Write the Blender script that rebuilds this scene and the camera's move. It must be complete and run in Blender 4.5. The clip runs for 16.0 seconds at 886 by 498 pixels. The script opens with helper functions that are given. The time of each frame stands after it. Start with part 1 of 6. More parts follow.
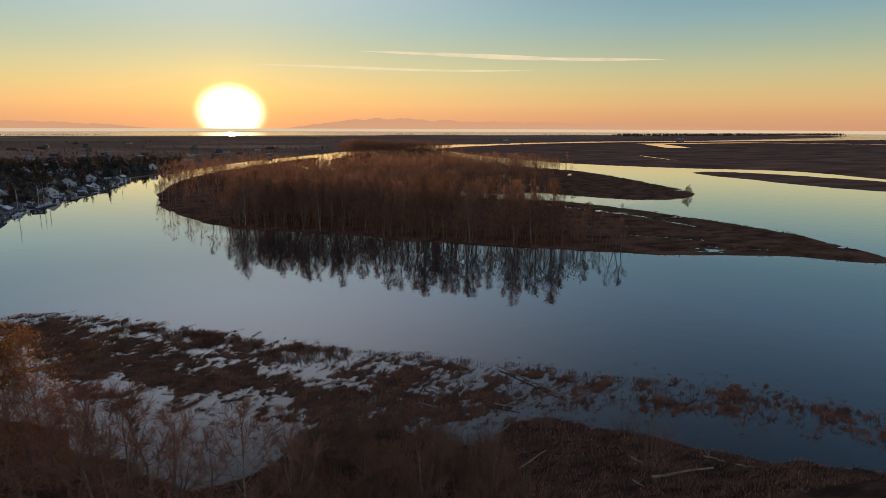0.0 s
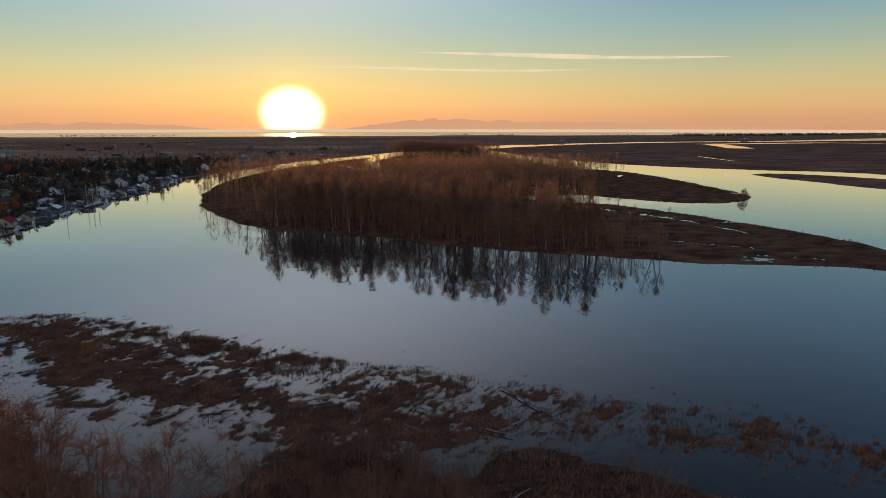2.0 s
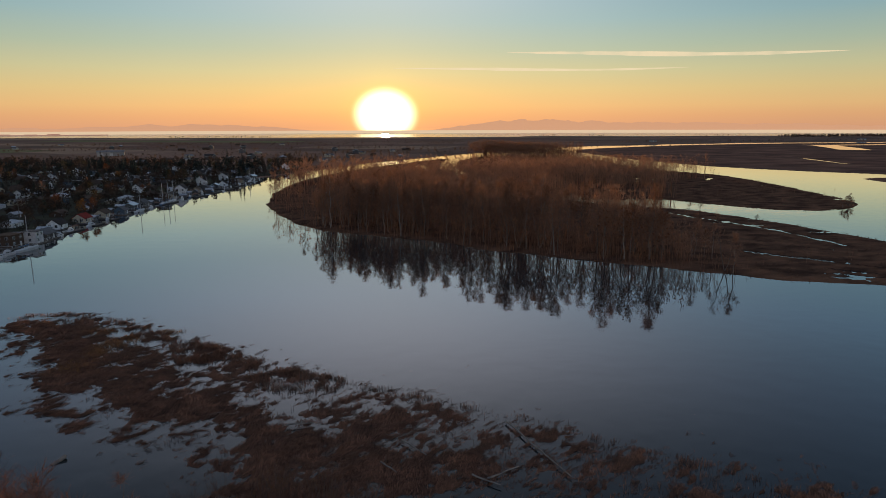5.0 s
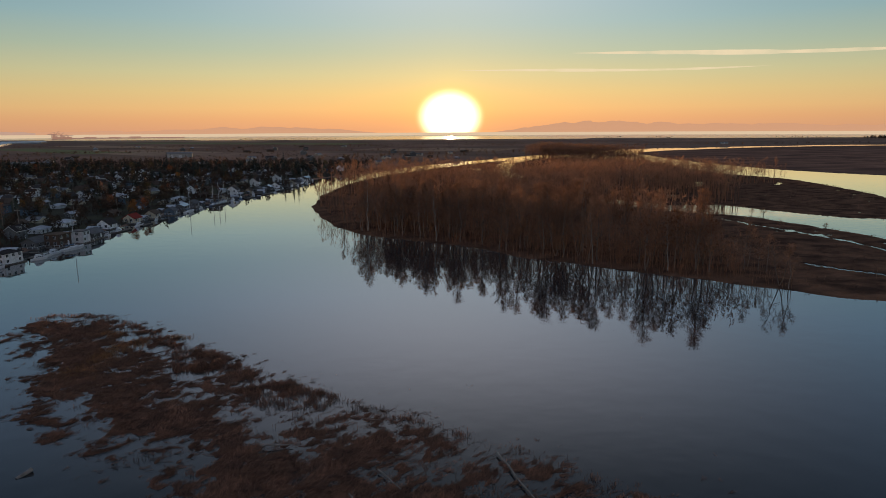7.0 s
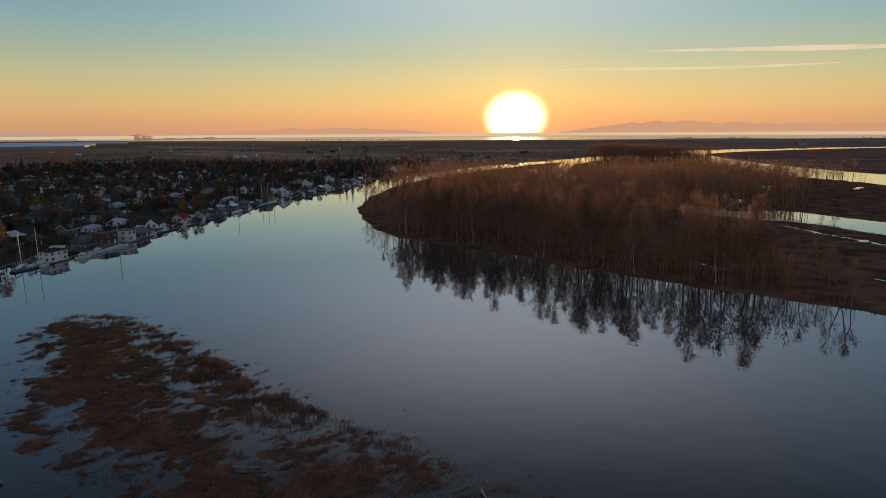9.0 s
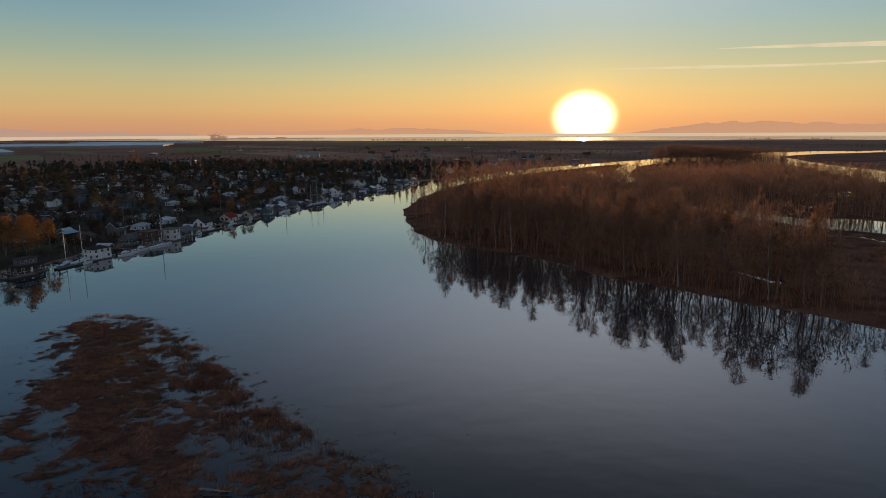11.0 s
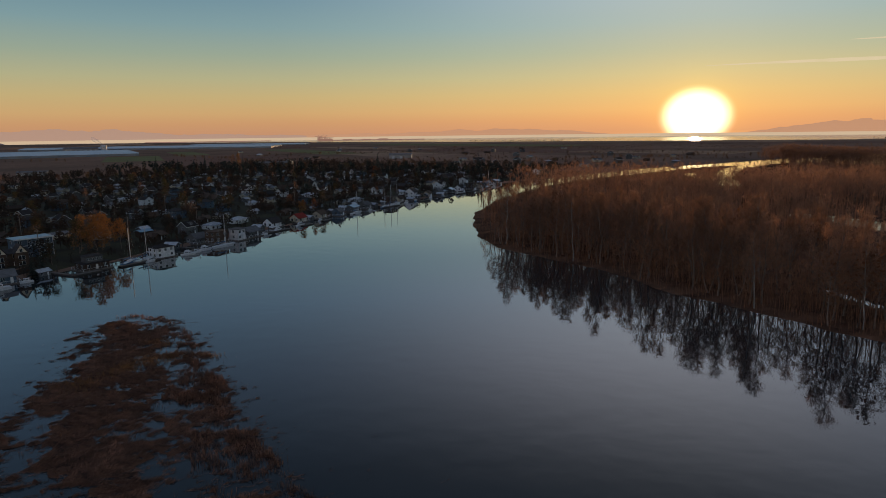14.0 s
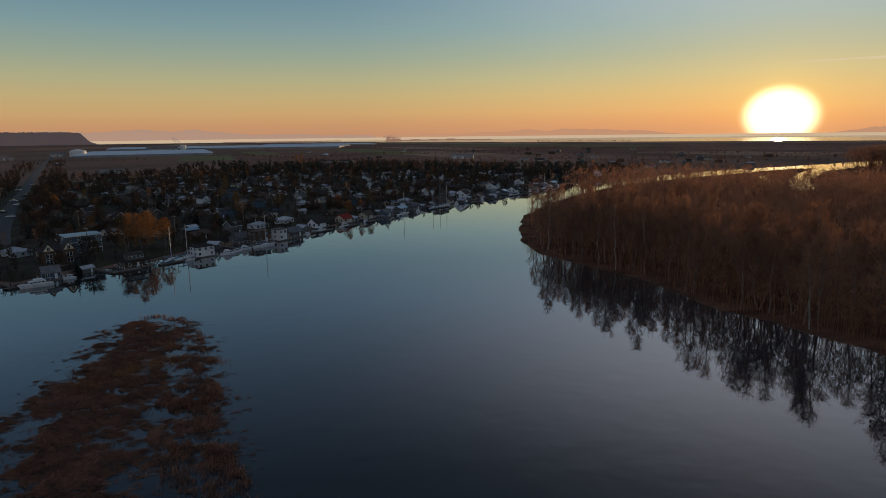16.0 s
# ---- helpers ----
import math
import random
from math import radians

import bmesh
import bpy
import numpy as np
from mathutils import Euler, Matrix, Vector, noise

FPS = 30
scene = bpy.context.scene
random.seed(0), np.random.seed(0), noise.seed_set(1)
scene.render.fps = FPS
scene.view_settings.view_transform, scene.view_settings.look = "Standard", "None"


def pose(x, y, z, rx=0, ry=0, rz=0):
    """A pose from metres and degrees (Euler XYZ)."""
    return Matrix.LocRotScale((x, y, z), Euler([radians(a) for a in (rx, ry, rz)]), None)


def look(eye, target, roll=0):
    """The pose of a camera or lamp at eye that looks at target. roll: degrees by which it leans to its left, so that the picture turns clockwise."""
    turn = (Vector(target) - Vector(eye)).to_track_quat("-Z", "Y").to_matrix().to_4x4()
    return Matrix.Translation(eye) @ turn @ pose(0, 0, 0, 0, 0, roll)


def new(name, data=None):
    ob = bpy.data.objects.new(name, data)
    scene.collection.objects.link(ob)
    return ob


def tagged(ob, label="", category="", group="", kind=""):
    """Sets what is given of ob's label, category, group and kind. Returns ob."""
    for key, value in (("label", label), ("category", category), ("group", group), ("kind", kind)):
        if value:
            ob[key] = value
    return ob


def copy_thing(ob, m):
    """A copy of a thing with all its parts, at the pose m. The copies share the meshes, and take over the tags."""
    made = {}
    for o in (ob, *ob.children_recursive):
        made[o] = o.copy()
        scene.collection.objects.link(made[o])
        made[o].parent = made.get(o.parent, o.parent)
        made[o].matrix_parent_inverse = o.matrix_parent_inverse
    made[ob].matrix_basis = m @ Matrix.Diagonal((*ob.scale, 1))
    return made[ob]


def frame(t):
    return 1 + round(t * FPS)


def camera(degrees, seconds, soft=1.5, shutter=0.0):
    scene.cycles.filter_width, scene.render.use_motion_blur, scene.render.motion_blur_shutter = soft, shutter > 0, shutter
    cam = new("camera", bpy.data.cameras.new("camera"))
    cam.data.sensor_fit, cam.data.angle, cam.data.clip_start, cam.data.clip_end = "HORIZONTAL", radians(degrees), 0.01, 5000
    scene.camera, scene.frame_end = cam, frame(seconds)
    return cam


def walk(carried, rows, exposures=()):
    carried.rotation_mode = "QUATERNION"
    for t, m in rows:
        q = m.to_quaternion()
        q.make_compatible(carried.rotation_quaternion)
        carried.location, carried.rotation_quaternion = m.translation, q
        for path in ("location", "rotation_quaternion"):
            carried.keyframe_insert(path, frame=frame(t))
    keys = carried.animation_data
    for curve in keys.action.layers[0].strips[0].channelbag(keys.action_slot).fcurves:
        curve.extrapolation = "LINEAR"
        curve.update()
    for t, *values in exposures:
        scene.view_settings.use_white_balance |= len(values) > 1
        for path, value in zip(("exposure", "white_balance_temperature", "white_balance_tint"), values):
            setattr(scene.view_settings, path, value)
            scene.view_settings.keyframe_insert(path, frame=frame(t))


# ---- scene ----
cam = camera(71.0, 16.0, soft=0.55)
PATH = [
    (0, (-1.955, -0.846, 41.17), (-1.333, 1.014, 40.781), 0.2),
    (0.5, (1.007, -0.004, 41.142), (1.592, 1.868, 40.753), 0.2),
    (1, (3.752, 1.126, 41.128), (4.294, 3.012, 40.74), 0.1),
    (1.5, (6.358, 2.507, 41.089), (6.856, 4.405, 40.701), 0.1),
    (2, (9.08, 3.91, 41.003), (9.533, 5.819, 40.615), 0.0),
    (2.5, (11.611, 5.383, 40.903), (12.019, 7.303, 40.517), 0.0),
    (3, (13.956, 6.691, 40.826), (14.321, 8.62, 40.44), -0.0),
    (3.5, (16.424, 8.242, 40.719), (16.743, 10.178, 40.334), -0.0),
    (4, (18.857, 9.966, 40.545), (19.129, 11.91, 40.159), -0.1),
    (6.5, (31.222, 18.428, 40.172), (31.249, 20.392, 39.792), -0.2),
    (7, (33.706, 20.281, 40.197), (33.682, 22.245, 39.819), -0.3),
    (7.5, (36.035, 22.096, 40.245), (35.961, 24.059, 39.867), -0.3),
    (8, (38.257, 24.098, 40.251), (38.132, 26.058, 39.874), -0.3),
    (8.5, (40.57, 25.968, 40.266), (40.394, 27.925, 39.89), -0.4),
    (9, (42.739, 27.883, 40.366), (42.513, 29.835, 39.991), -0.4),
    (11.5, (53.001, 38.753, 40.665), (52.52, 40.658, 40.293), -0.4),
    (12, (54.857, 41.166, 40.582), (54.324, 43.058, 40.211), -0.5),
    (12.5, (56.61, 43.601, 40.5), (56.027, 45.478, 40.129), -0.5),
    (13, (58.358, 46.062, 40.459), (57.725, 47.923, 40.09), -0.5),
    (13.5, (60.098, 48.596, 40.357), (59.414, 50.439, 39.988), -0.7),
    (14, (61.759, 51.111, 40.301), (61.026, 52.935, 39.933), -0.7),
    (14.5, (63.378, 53.641, 40.313), (62.596, 55.445, 39.946), -0.7),
    (15, (64.929, 56.195, 40.332), (64.1, 57.977, 39.966), -0.7),
    (15.5, (66.455, 58.763, 40.329), (65.577, 60.522, 39.964), -0.7),
    (16, (68.022, 61.473, 40.351), (67.095, 63.207, 39.986), -0.7),
]
walk(cam, [(t, look(eye, target, roll)) for t, eye, target, roll in PATH], exposures=((0, 0.12), (8, 0.05), (12, -0.08), (16, -0.22)))

# ---- world and sun ----
SUN_ELEV = 1.1
sun_dir = Vector((0.0, math.cos(radians(SUN_ELEV)), math.sin(radians(SUN_ELEV))))

world = bpy.data.worlds.new("sky")
world.use_nodes = True
scene.world = world


def build_sky():
    nt = world.node_tree
    nt.nodes.clear()
    N, L = nt.nodes.new, nt.links.new
    out = N("ShaderNodeOutputWorld")
    back = N("ShaderNodeBackground")
    sky = N("ShaderNodeTexSky")
    sky.sky_type = "NISHITA"
    sky.sun_disc = False
    sky.sun_elevation = radians(SUN_ELEV)
    sky.sun_rotation = 0.0
    sky.air_density, sky.dust_density, sky.ozone_density = 1.0, 1.5, 2.0
    back.inputs["Strength"].default_value = 0.12
    coord = N("ShaderNodeTexCoord")
    # height above the horizon gives the colour of the evening sky
    norm = N("ShaderNodeVectorMath")
    norm.operation = "NORMALIZE"
    L(coord.outputs["Generated"], norm.inputs[0])
    sep = N("ShaderNodeSeparateXYZ")
    L(norm.outputs["Vector"], sep.inputs[0])
    ramp = N("ShaderNodeValToRGB")
    ramp.color_ramp.elements.remove(ramp.color_ramp.elements[1])
    stops = [(0.0, (0.74, 0.37, 0.20)), (0.017, (0.80, 0.42, 0.195)), (0.032, (0.82, 0.50, 0.215)), (0.056, (0.74, 0.555, 0.25)), (0.082, (0.60, 0.56, 0.31)),
             (0.115, (0.42, 0.50, 0.37)), (0.155, (0.28, 0.43, 0.44)), (0.195, (0.20, 0.35, 0.42)), (0.26, (0.19, 0.335, 0.47)),
             (0.36, (0.145, 0.24, 0.36)), (0.50, (0.075, 0.12, 0.18)), (1.0, (0.16, 0.21, 0.29))]
    for i, (p, c) in enumerate(stops):
        e = ramp.color_ramp.elements[0] if i == 0 else ramp.color_ramp.elements.new(p)
        e.position, e.color = p, (*c, 1)
    L(sep.outputs["Z"], ramp.inputs["Fac"])

    def maths(op, *values):
        n = N("ShaderNodeMath")
        n.operation = op
        for socket, value in zip(n.inputs, values):
            if isinstance(value, (int, float)):
                socket.default_value = value
            else:
                L(value, socket)
        return n.outputs[0]

    def glow(total, strength, colour):
        sc = N("ShaderNodeVectorMath")
        sc.operation = "SCALE"
        sc.inputs[0].default_value = colour
        L(strength, sc.inputs["Scale"])
        add = N("ShaderNodeVectorMath")
        add.operation = "ADD"
        L(total, add.inputs[0])
        L(sc.outputs["Vector"], add.inputs[1])
        return add.outputs["Vector"]

    # the sky fades away from the sunset and grows paler again opposite to it
    bearing = maths("ARCTAN2", sep.outputs["X"], sep.outputs["Y"])
    turn = maths("DIVIDE", maths("ABSOLUTE", bearing), math.pi)
    fade = N("ShaderNodeValToRGB")
    fade.color_ramp.elements.remove(fade.color_ramp.elements[1])
    for i, (p, c) in enumerate(((0.0, (0.505, 0.485, 0.425)), (0.10, (0.485, 0.472, 0.45)), (0.20, (0.415, 0.42, 0.43)), (0.38, (0.40, 0.41, 0.43)), (0.7, (0.66, 0.60, 0.64)), (1.0, (0.90, 0.72, 0.76)))):
        e = fade.color_ramp.elements[0] if i == 0 else fade.color_ramp.elements.new(p)
        e.position, e.color = p, (*c, 1)
    L(turn, fade.inputs["Fac"])
    double = N("ShaderNodeVectorMath")
    double.operation = "SCALE"
    double.inputs["Scale"].default_value = 2.0
    L(fade.outputs["Color"], double.inputs[0])
    even = N("ShaderNodeMix")
    even.data_type = "RGBA"
    even.blend_type = "MULTIPLY"
    even.inputs["Factor"].default_value = 1.0
    L(ramp.outputs["Color"], even.inputs[6])
    L(double.outputs["Vector"], even.inputs[7])
    total = even.outputs[2]
    # a mauve glow added above the view to brighten what the water mirrors
    height = maths("ARCSINE", sep.outputs["Z"])
    up = maths("DIVIDE", maths("SUBTRACT", height, radians(20.8)), radians(6.3))
    across = maths("DIVIDE", bearing, radians(17))
    lobe = maths("EXPONENT", maths("MULTIPLY", maths("ADD", maths("MULTIPLY", up, up), maths("MULTIPLY", across, across)), -0.5))
    total = glow(total, lobe, (0.68, 0.63, 0.67))
    # the bright air round the sun
    dot = N("ShaderNodeVectorMath")
    dot.operation = "DOT_PRODUCT"
    dot.inputs[1].default_value = sun_dir
    L(norm.outputs["Vector"], dot.inputs[0])
    angle = maths("ARCCOSINE", dot.outputs["Value"])
    for width, colour in ((0.9, (1.6, 1.1, 0.03)), (7.0, (0.13, 0.062, 0.010))):
        total = glow(total, maths("EXPONENT", maths("MULTIPLY", angle, -1.0 / radians(width))), colour)
    # camera glare painted into the sky as a blown-out white spot
    sun_glare = N("ShaderNodeMapRange")
    sun_glare.interpolation_type = "SMOOTHERSTEP"
    sun_glare.inputs["From Min"].default_value, sun_glare.inputs["From Max"].default_value = radians(2.95), radians(1.2)
    # wider than it is high, to give the glare its flattened outline
    flat = maths("ABSOLUTE", maths("DIVIDE", bearing, 1.14))
    tall = maths("DIVIDE", maths("SUBTRACT", height, radians(SUN_ELEV)), 0.94)
    L(maths("SQRT", maths("ADD", maths("MULTIPLY", flat, flat), maths("MULTIPLY", tall, tall))), sun_glare.inputs["Value"])
    total = glow(total, sun_glare.outputs["Result"], (2.5, 2.1, 1.3))
    # the evening colours lie over the scattered light of the air
    part_sky = N("ShaderNodeMix")
    part_sky.data_type = "RGBA"
    part_sky.blend_type = "ADD"
    part_sky.inputs["Factor"].default_value = 0.012
    L(total, part_sky.inputs[6])
    L(sky.outputs["Color"], part_sky.inputs[7])
    back.inputs["Strength"].default_value = 1.0
    L(part_sky.outputs[2], back.inputs["Color"])
    L(back.outputs["Background"], out.inputs["Surface"])


build_sky()
lamp = bpy.data.lights.new("sun", "SUN")
lamp.energy, lamp.angle, lamp.color = 3.2, radians(0.6), (1.0, 0.62, 0.32)
sun = new("sun", lamp)
sun.matrix_world = look((0, 2000, 2000 * math.tan(radians(SUN_ELEV))), (0, 0, 0))

# ---- materials ----
def material(name, colour, other=None, rough=0.8, metal=0.0, scale=4.0, bump=0.2, fine=30.0, spread=0.0, reach=0.02, spec=0.5, comb=None, strands=0.0, thin=0.0):
    """A surface with two sizes of variation, a fine relief and a difference from piece to piece."""
    m = bpy.data.materials.new(name)
    m.use_nodes = True
    nt = m.node_tree
    N, L = nt.nodes.new, nt.links.new
    b = nt.nodes["Principled BSDF"]
    b.inputs["Roughness"].default_value, b.inputs["Metallic"].default_value = rough, metal
    b.inputs["Specular IOR Level"].default_value = spec
    other = other or tuple(c * 0.65 for c in colour)
    co = N("ShaderNodeTexCoord")
    big, small = N("ShaderNodeTexNoise"), N("ShaderNodeTexNoise")
    big.inputs["Scale"].default_value, small.inputs["Scale"].default_value = scale, fine
    big.inputs["Detail"].default_value, small.inputs["Detail"].default_value = 5, 3
    seen = co.outputs["Object"]
    if comb:
        # strands drawn out along one heading
        lay = N("ShaderNodeMapping")
        lay.inputs["Rotation"].default_value = (0, 0, comb[0])
        lay.inputs["Scale"].default_value = (comb[1], 1, 1)
        wave = N("ShaderNodeTexNoise")
        wave.inputs["Scale"].default_value = 0.12
        push = N("ShaderNodeVectorMath")
        push.operation = "MULTIPLY_ADD"
        push.inputs[1].default_value = (5, 5, 0)
        L(seen, wave.inputs["Vector"])
        L(wave.outputs["Color"], push.inputs[0])
        L(seen, push.inputs[2])
        L(push.outputs["Vector"], lay.inputs["Vector"])
        seen = lay.outputs["Vector"]
    L(seen, big.inputs["Vector"])
    L(seen, small.inputs["Vector"])
    mix = N("ShaderNodeMix")
    mix.data_type = "RGBA"
    mix.inputs[6].default_value, mix.inputs[7].default_value = (*colour, 1), (*other, 1)
    ramp = N("ShaderNodeMapRange")
    ramp.inputs["From Min"].default_value, ramp.inputs["From Max"].default_value = 0.35, 0.65
    L(big.outputs["Fac"], ramp.inputs["Value"])
    L(ramp.outputs["Result"], mix.inputs["Factor"])
    grain = N("ShaderNodeMapRange")
    grain.inputs["To Min"].default_value, grain.inputs["To Max"].default_value = 0.72, 1.28
    L(small.outputs["Fac"], grain.inputs["Value"])
    mul = N("ShaderNodeVectorMath")
    mul.operation = "SCALE"
    L(mix.outputs[2], mul.inputs[0])
    L(grain.outputs["Result"], mul.inputs["Scale"])
    last = mul.outputs["Vector"]
    if spread:
        info = N("ShaderNodeObjectInfo")
        vary = N("ShaderNodeMapRange")
        vary.inputs["To Min"].default_value, vary.inputs["To Max"].default_value = 1 - spread, 1 + spread
        L(info.outputs["Random"], vary.inputs["Value"])
        s2 = N("ShaderNodeVectorMath")
        s2.operation = "SCALE"
        L(last, s2.inputs[0])
        L(vary.outputs["Result"], s2.inputs["Scale"])
        last = s2.outputs["Vector"]
    if strands:
        geo = N("ShaderNodeNewGeometry")
        vary = N("ShaderNodeMapRange")
        vary.inputs["To Min"].default_value, vary.inputs["To Max"].default_value = 1 - strands, 1 + strands
        L(geo.outputs["Random Per Island"], vary.inputs["Value"])
        s3 = N("ShaderNodeVectorMath")
        s3.operation = "SCALE"
        L(last, s3.inputs[0])
        L(vary.outputs["Result"], s3.inputs["Scale"])
        last = s3.outputs["Vector"]
    L(last, b.inputs["Base Color"])
    if bump:
        bp = N("ShaderNodeBump")
        bp.inputs["Strength"].default_value, bp.inputs["Distance"].default_value = bump, reach
        L(small.outputs["Fac"], bp.inputs["Height"])
        L(bp.outputs["Normal"], b.inputs["Normal"])
    if thin:
        # leaves and blades that let light through
        leaf, both = N("ShaderNodeBsdfTranslucent"), N("ShaderNodeMixShader")
        both.inputs["Fac"].default_value = thin
        L(last, leaf.inputs["Color"])
        L(b.outputs["BSDF"], both.inputs[1])
        L(leaf.outputs["BSDF"], both.inputs[2])
        L(both.outputs["Shader"], nt.nodes["Material Output"].inputs["Surface"])
    return m


def water_material():
    m = bpy.data.materials.new("river_water")
    m.use_nodes = True
    nt = m.node_tree
    N, L = nt.nodes.new, nt.links.new
    b = nt.nodes["Principled BSDF"]
    b.inputs["Base Color"].default_value = (0.016, 0.020, 0.023, 1)
    b.inputs["Roughness"].default_value = 0.02
    b.inputs["IOR"].default_value = 1.33
    b.inputs["Specular IOR Level"].default_value = 0.0
    co = N("ShaderNodeTexCoord")
    swell, ripple, patch = N("ShaderNodeTexNoise"), N("ShaderNodeTexNoise"), N("ShaderNodeTexNoise")
    swell.inputs["Scale"].default_value, ripple.inputs["Scale"].default_value, patch.inputs["Scale"].default_value = 0.22, 1.3, 0.012
    ripple.inputs["Detail"].default_value = 3
    for n in (swell, ripple, patch):
        L(co.outputs["Object"], n.inputs["Vector"])
    calm = N("ShaderNodeMapRange")
    calm.inputs["From Min"].default_value, calm.inputs["From Max"].default_value = 0.45, 0.7
    calm.inputs["To Min"].default_value, calm.inputs["To Max"].default_value = 0.15, 1.0
    L(patch.outputs["Fac"], calm.inputs["Value"])
    rp = N("ShaderNodeMath")
    rp.operation = "MULTIPLY"
    L(ripple.outputs["Fac"], rp.inputs[0])
    L(calm.outputs["Result"], rp.inputs[1])
    b1, b2 = N("ShaderNodeBump"), N("ShaderNodeBump")
    b1.inputs["Strength"].default_value, b1.inputs["Distance"].default_value = 0.5, 0.05
    b2.inputs["Strength"].default_value, b2.inputs["Distance"].default_value = 0.5, 0.012
    L(swell.outputs["Fac"], b1.inputs["Height"])
    L(rp.outputs[0], b2.inputs["Height"])
    L(b1.outputs["Normal"], b2.inputs["Normal"])
    L(b2.outputs["Normal"], b.inputs["Normal"])
    # a still skin that mirrors the more the flatter it is seen
    skin, sheen, gain, both = N("ShaderNodeBsdfGlossy"), N("ShaderNodeFresnel"), N("ShaderNodeMath"), N("ShaderNodeMixShader")
    skin.inputs["Roughness"].default_value = 0.02
    skin.inputs["Color"].default_value = (0.97, 0.98, 1.0, 1)
    sheen.inputs["IOR"].default_value = 1.33
    gain.operation, gain.use_clamp = "MULTIPLY", True
    gain.inputs[1].default_value = 1.55
    L(b2.outputs["Normal"], skin.inputs["Normal"])
    L(b2.outputs["Normal"], sheen.inputs["Normal"])
    L(sheen.outputs["Fac"], gain.inputs[0])
    L(gain.outputs[0], both.inputs["Fac"])
    L(b.outputs["BSDF"], both.inputs[1])
    L(skin.outputs["BSDF"], both.inputs[2])
    L(both.outputs["Shader"], nt.nodes["Material Output"].inputs["Surface"])
    return m


WATER = water_material()
MARSH = material("matted_marsh_grass", (0.22, 0.105, 0.062), (0.07, 0.038, 0.027), 0.9, spec=0.1, scale=0.9, fine=5.0, bump=1.0, reach=0.3, comb=(-0.7, 0.22))
GOLDREED = material("golden_reed", (0.42, 0.195, 0.070), (0.28, 0.13, 0.055), 0.85, spec=0.15, scale=0.3, fine=6.0, bump=0, thin=0.5)
REED = material("dry_reed", (0.31, 0.145, 0.088), (0.14, 0.072, 0.048), 0.85, spec=0.15, scale=0.3, fine=6.0, bump=0, strands=0.85, thin=0.3)
SPIT = material("tidal_grass", (0.19, 0.098, 0.060), (0.065, 0.038, 0.027), 0.9, spec=0.0, scale=0.16, fine=1.1, bump=1.0, reach=0.5, comb=(0.5, 0.65))
SOIL = material("bank_soil", (0.105, 0.057, 0.038), (0.040, 0.025, 0.019), 0.95, spec=0.0, scale=0.8, fine=5.0, bump=1.0, reach=0.25, comb=(-0.5, 0.25))
LAND = material("farmland", (0.25, 0.155, 0.112), (0.16, 0.110, 0.082), 0.95, spec=0.0, scale=0.006, fine=0.15, bump=0.3, reach=0.3)
FARMARSH = material("far_marsh", (0.23, 0.130, 0.092), (0.105, 0.064, 0.050), 0.95, spec=0.0, scale=0.03, fine=0.22, bump=0.6, reach=0.8, comb=(-0.25, 0.55))
BARK = material("grey_bark", (0.22, 0.155, 0.115), (0.12, 0.085, 0.065), 0.9, scale=1.5, fine=14, spread=0.3)
PALEBARK = material("pale_alder_bark", (0.30, 0.27, 0.23), (0.14, 0.12, 0.10), 0.85, scale=1.2, fine=10, spread=0.2)
REDTWIG = material("red_brown_twigs", (0.27, 0.125, 0.080), (0.16, 0.080, 0.056), 0.9, spec=0.1, scale=0.3, fine=3, bump=0, spread=0.35)
TWIG = material("bare_twigs", (0.33, 0.165, 0.095), (0.20, 0.105, 0.066), 0.9, spec=0.1, scale=0.3, fine=3, bump=0, spread=0.35, thin=0.45)


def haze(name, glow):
    """Far-off land, the lit haze before it put in as an even emission glow."""
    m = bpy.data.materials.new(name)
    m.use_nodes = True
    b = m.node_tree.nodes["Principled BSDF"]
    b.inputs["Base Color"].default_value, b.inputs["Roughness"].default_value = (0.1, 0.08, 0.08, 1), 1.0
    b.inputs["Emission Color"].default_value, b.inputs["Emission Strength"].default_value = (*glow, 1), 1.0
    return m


# even glows that stand in for haze over hills and harbour
MOUNT, COAST, HARBOUR = haze("mountain_haze_glow", (0.60, 0.305, 0.16)), haze("coast_haze_glow", (0.49, 0.30, 0.21)), haze("harbour_haze_glow", (0.30, 0.155, 0.105))
SEA = material("rippled_sea", (0.05, 0.06, 0.07), None, 0.12, scale=0.002, fine=0.02, bump=0)
SEA.node_tree.nodes["Principled BSDF"].inputs["IOR"].default_value = 1.5


# ---- mesh helpers ----
def link(name, mesh, mat, parent=None, label="", smooth=False):
    mesh.materials.append(mat)
    if smooth:
        mesh.shade_smooth()
    ob = new(name, mesh)
    if parent is not None:
        ob.parent = parent
    if label:
        ob["label"] = label
    return ob


def raw(name, verts, faces, mat, parent=None, label="", smooth=False):
    me = bpy.data.meshes.new(name)
    me.from_pydata(verts, [], faces)
    me.update()
    return link(name, me, mat, parent, label, smooth)


def part(name, bm, mat, parent=None, label="", smooth=False):
    me = bpy.data.meshes.new(name)
    bm.to_mesh(me)
    bm.free()
    return link(name, me, mat, parent, label, smooth)


def empty(name, label, category, group="", kind=""):
    return tagged(new(name), label, category, group, kind)


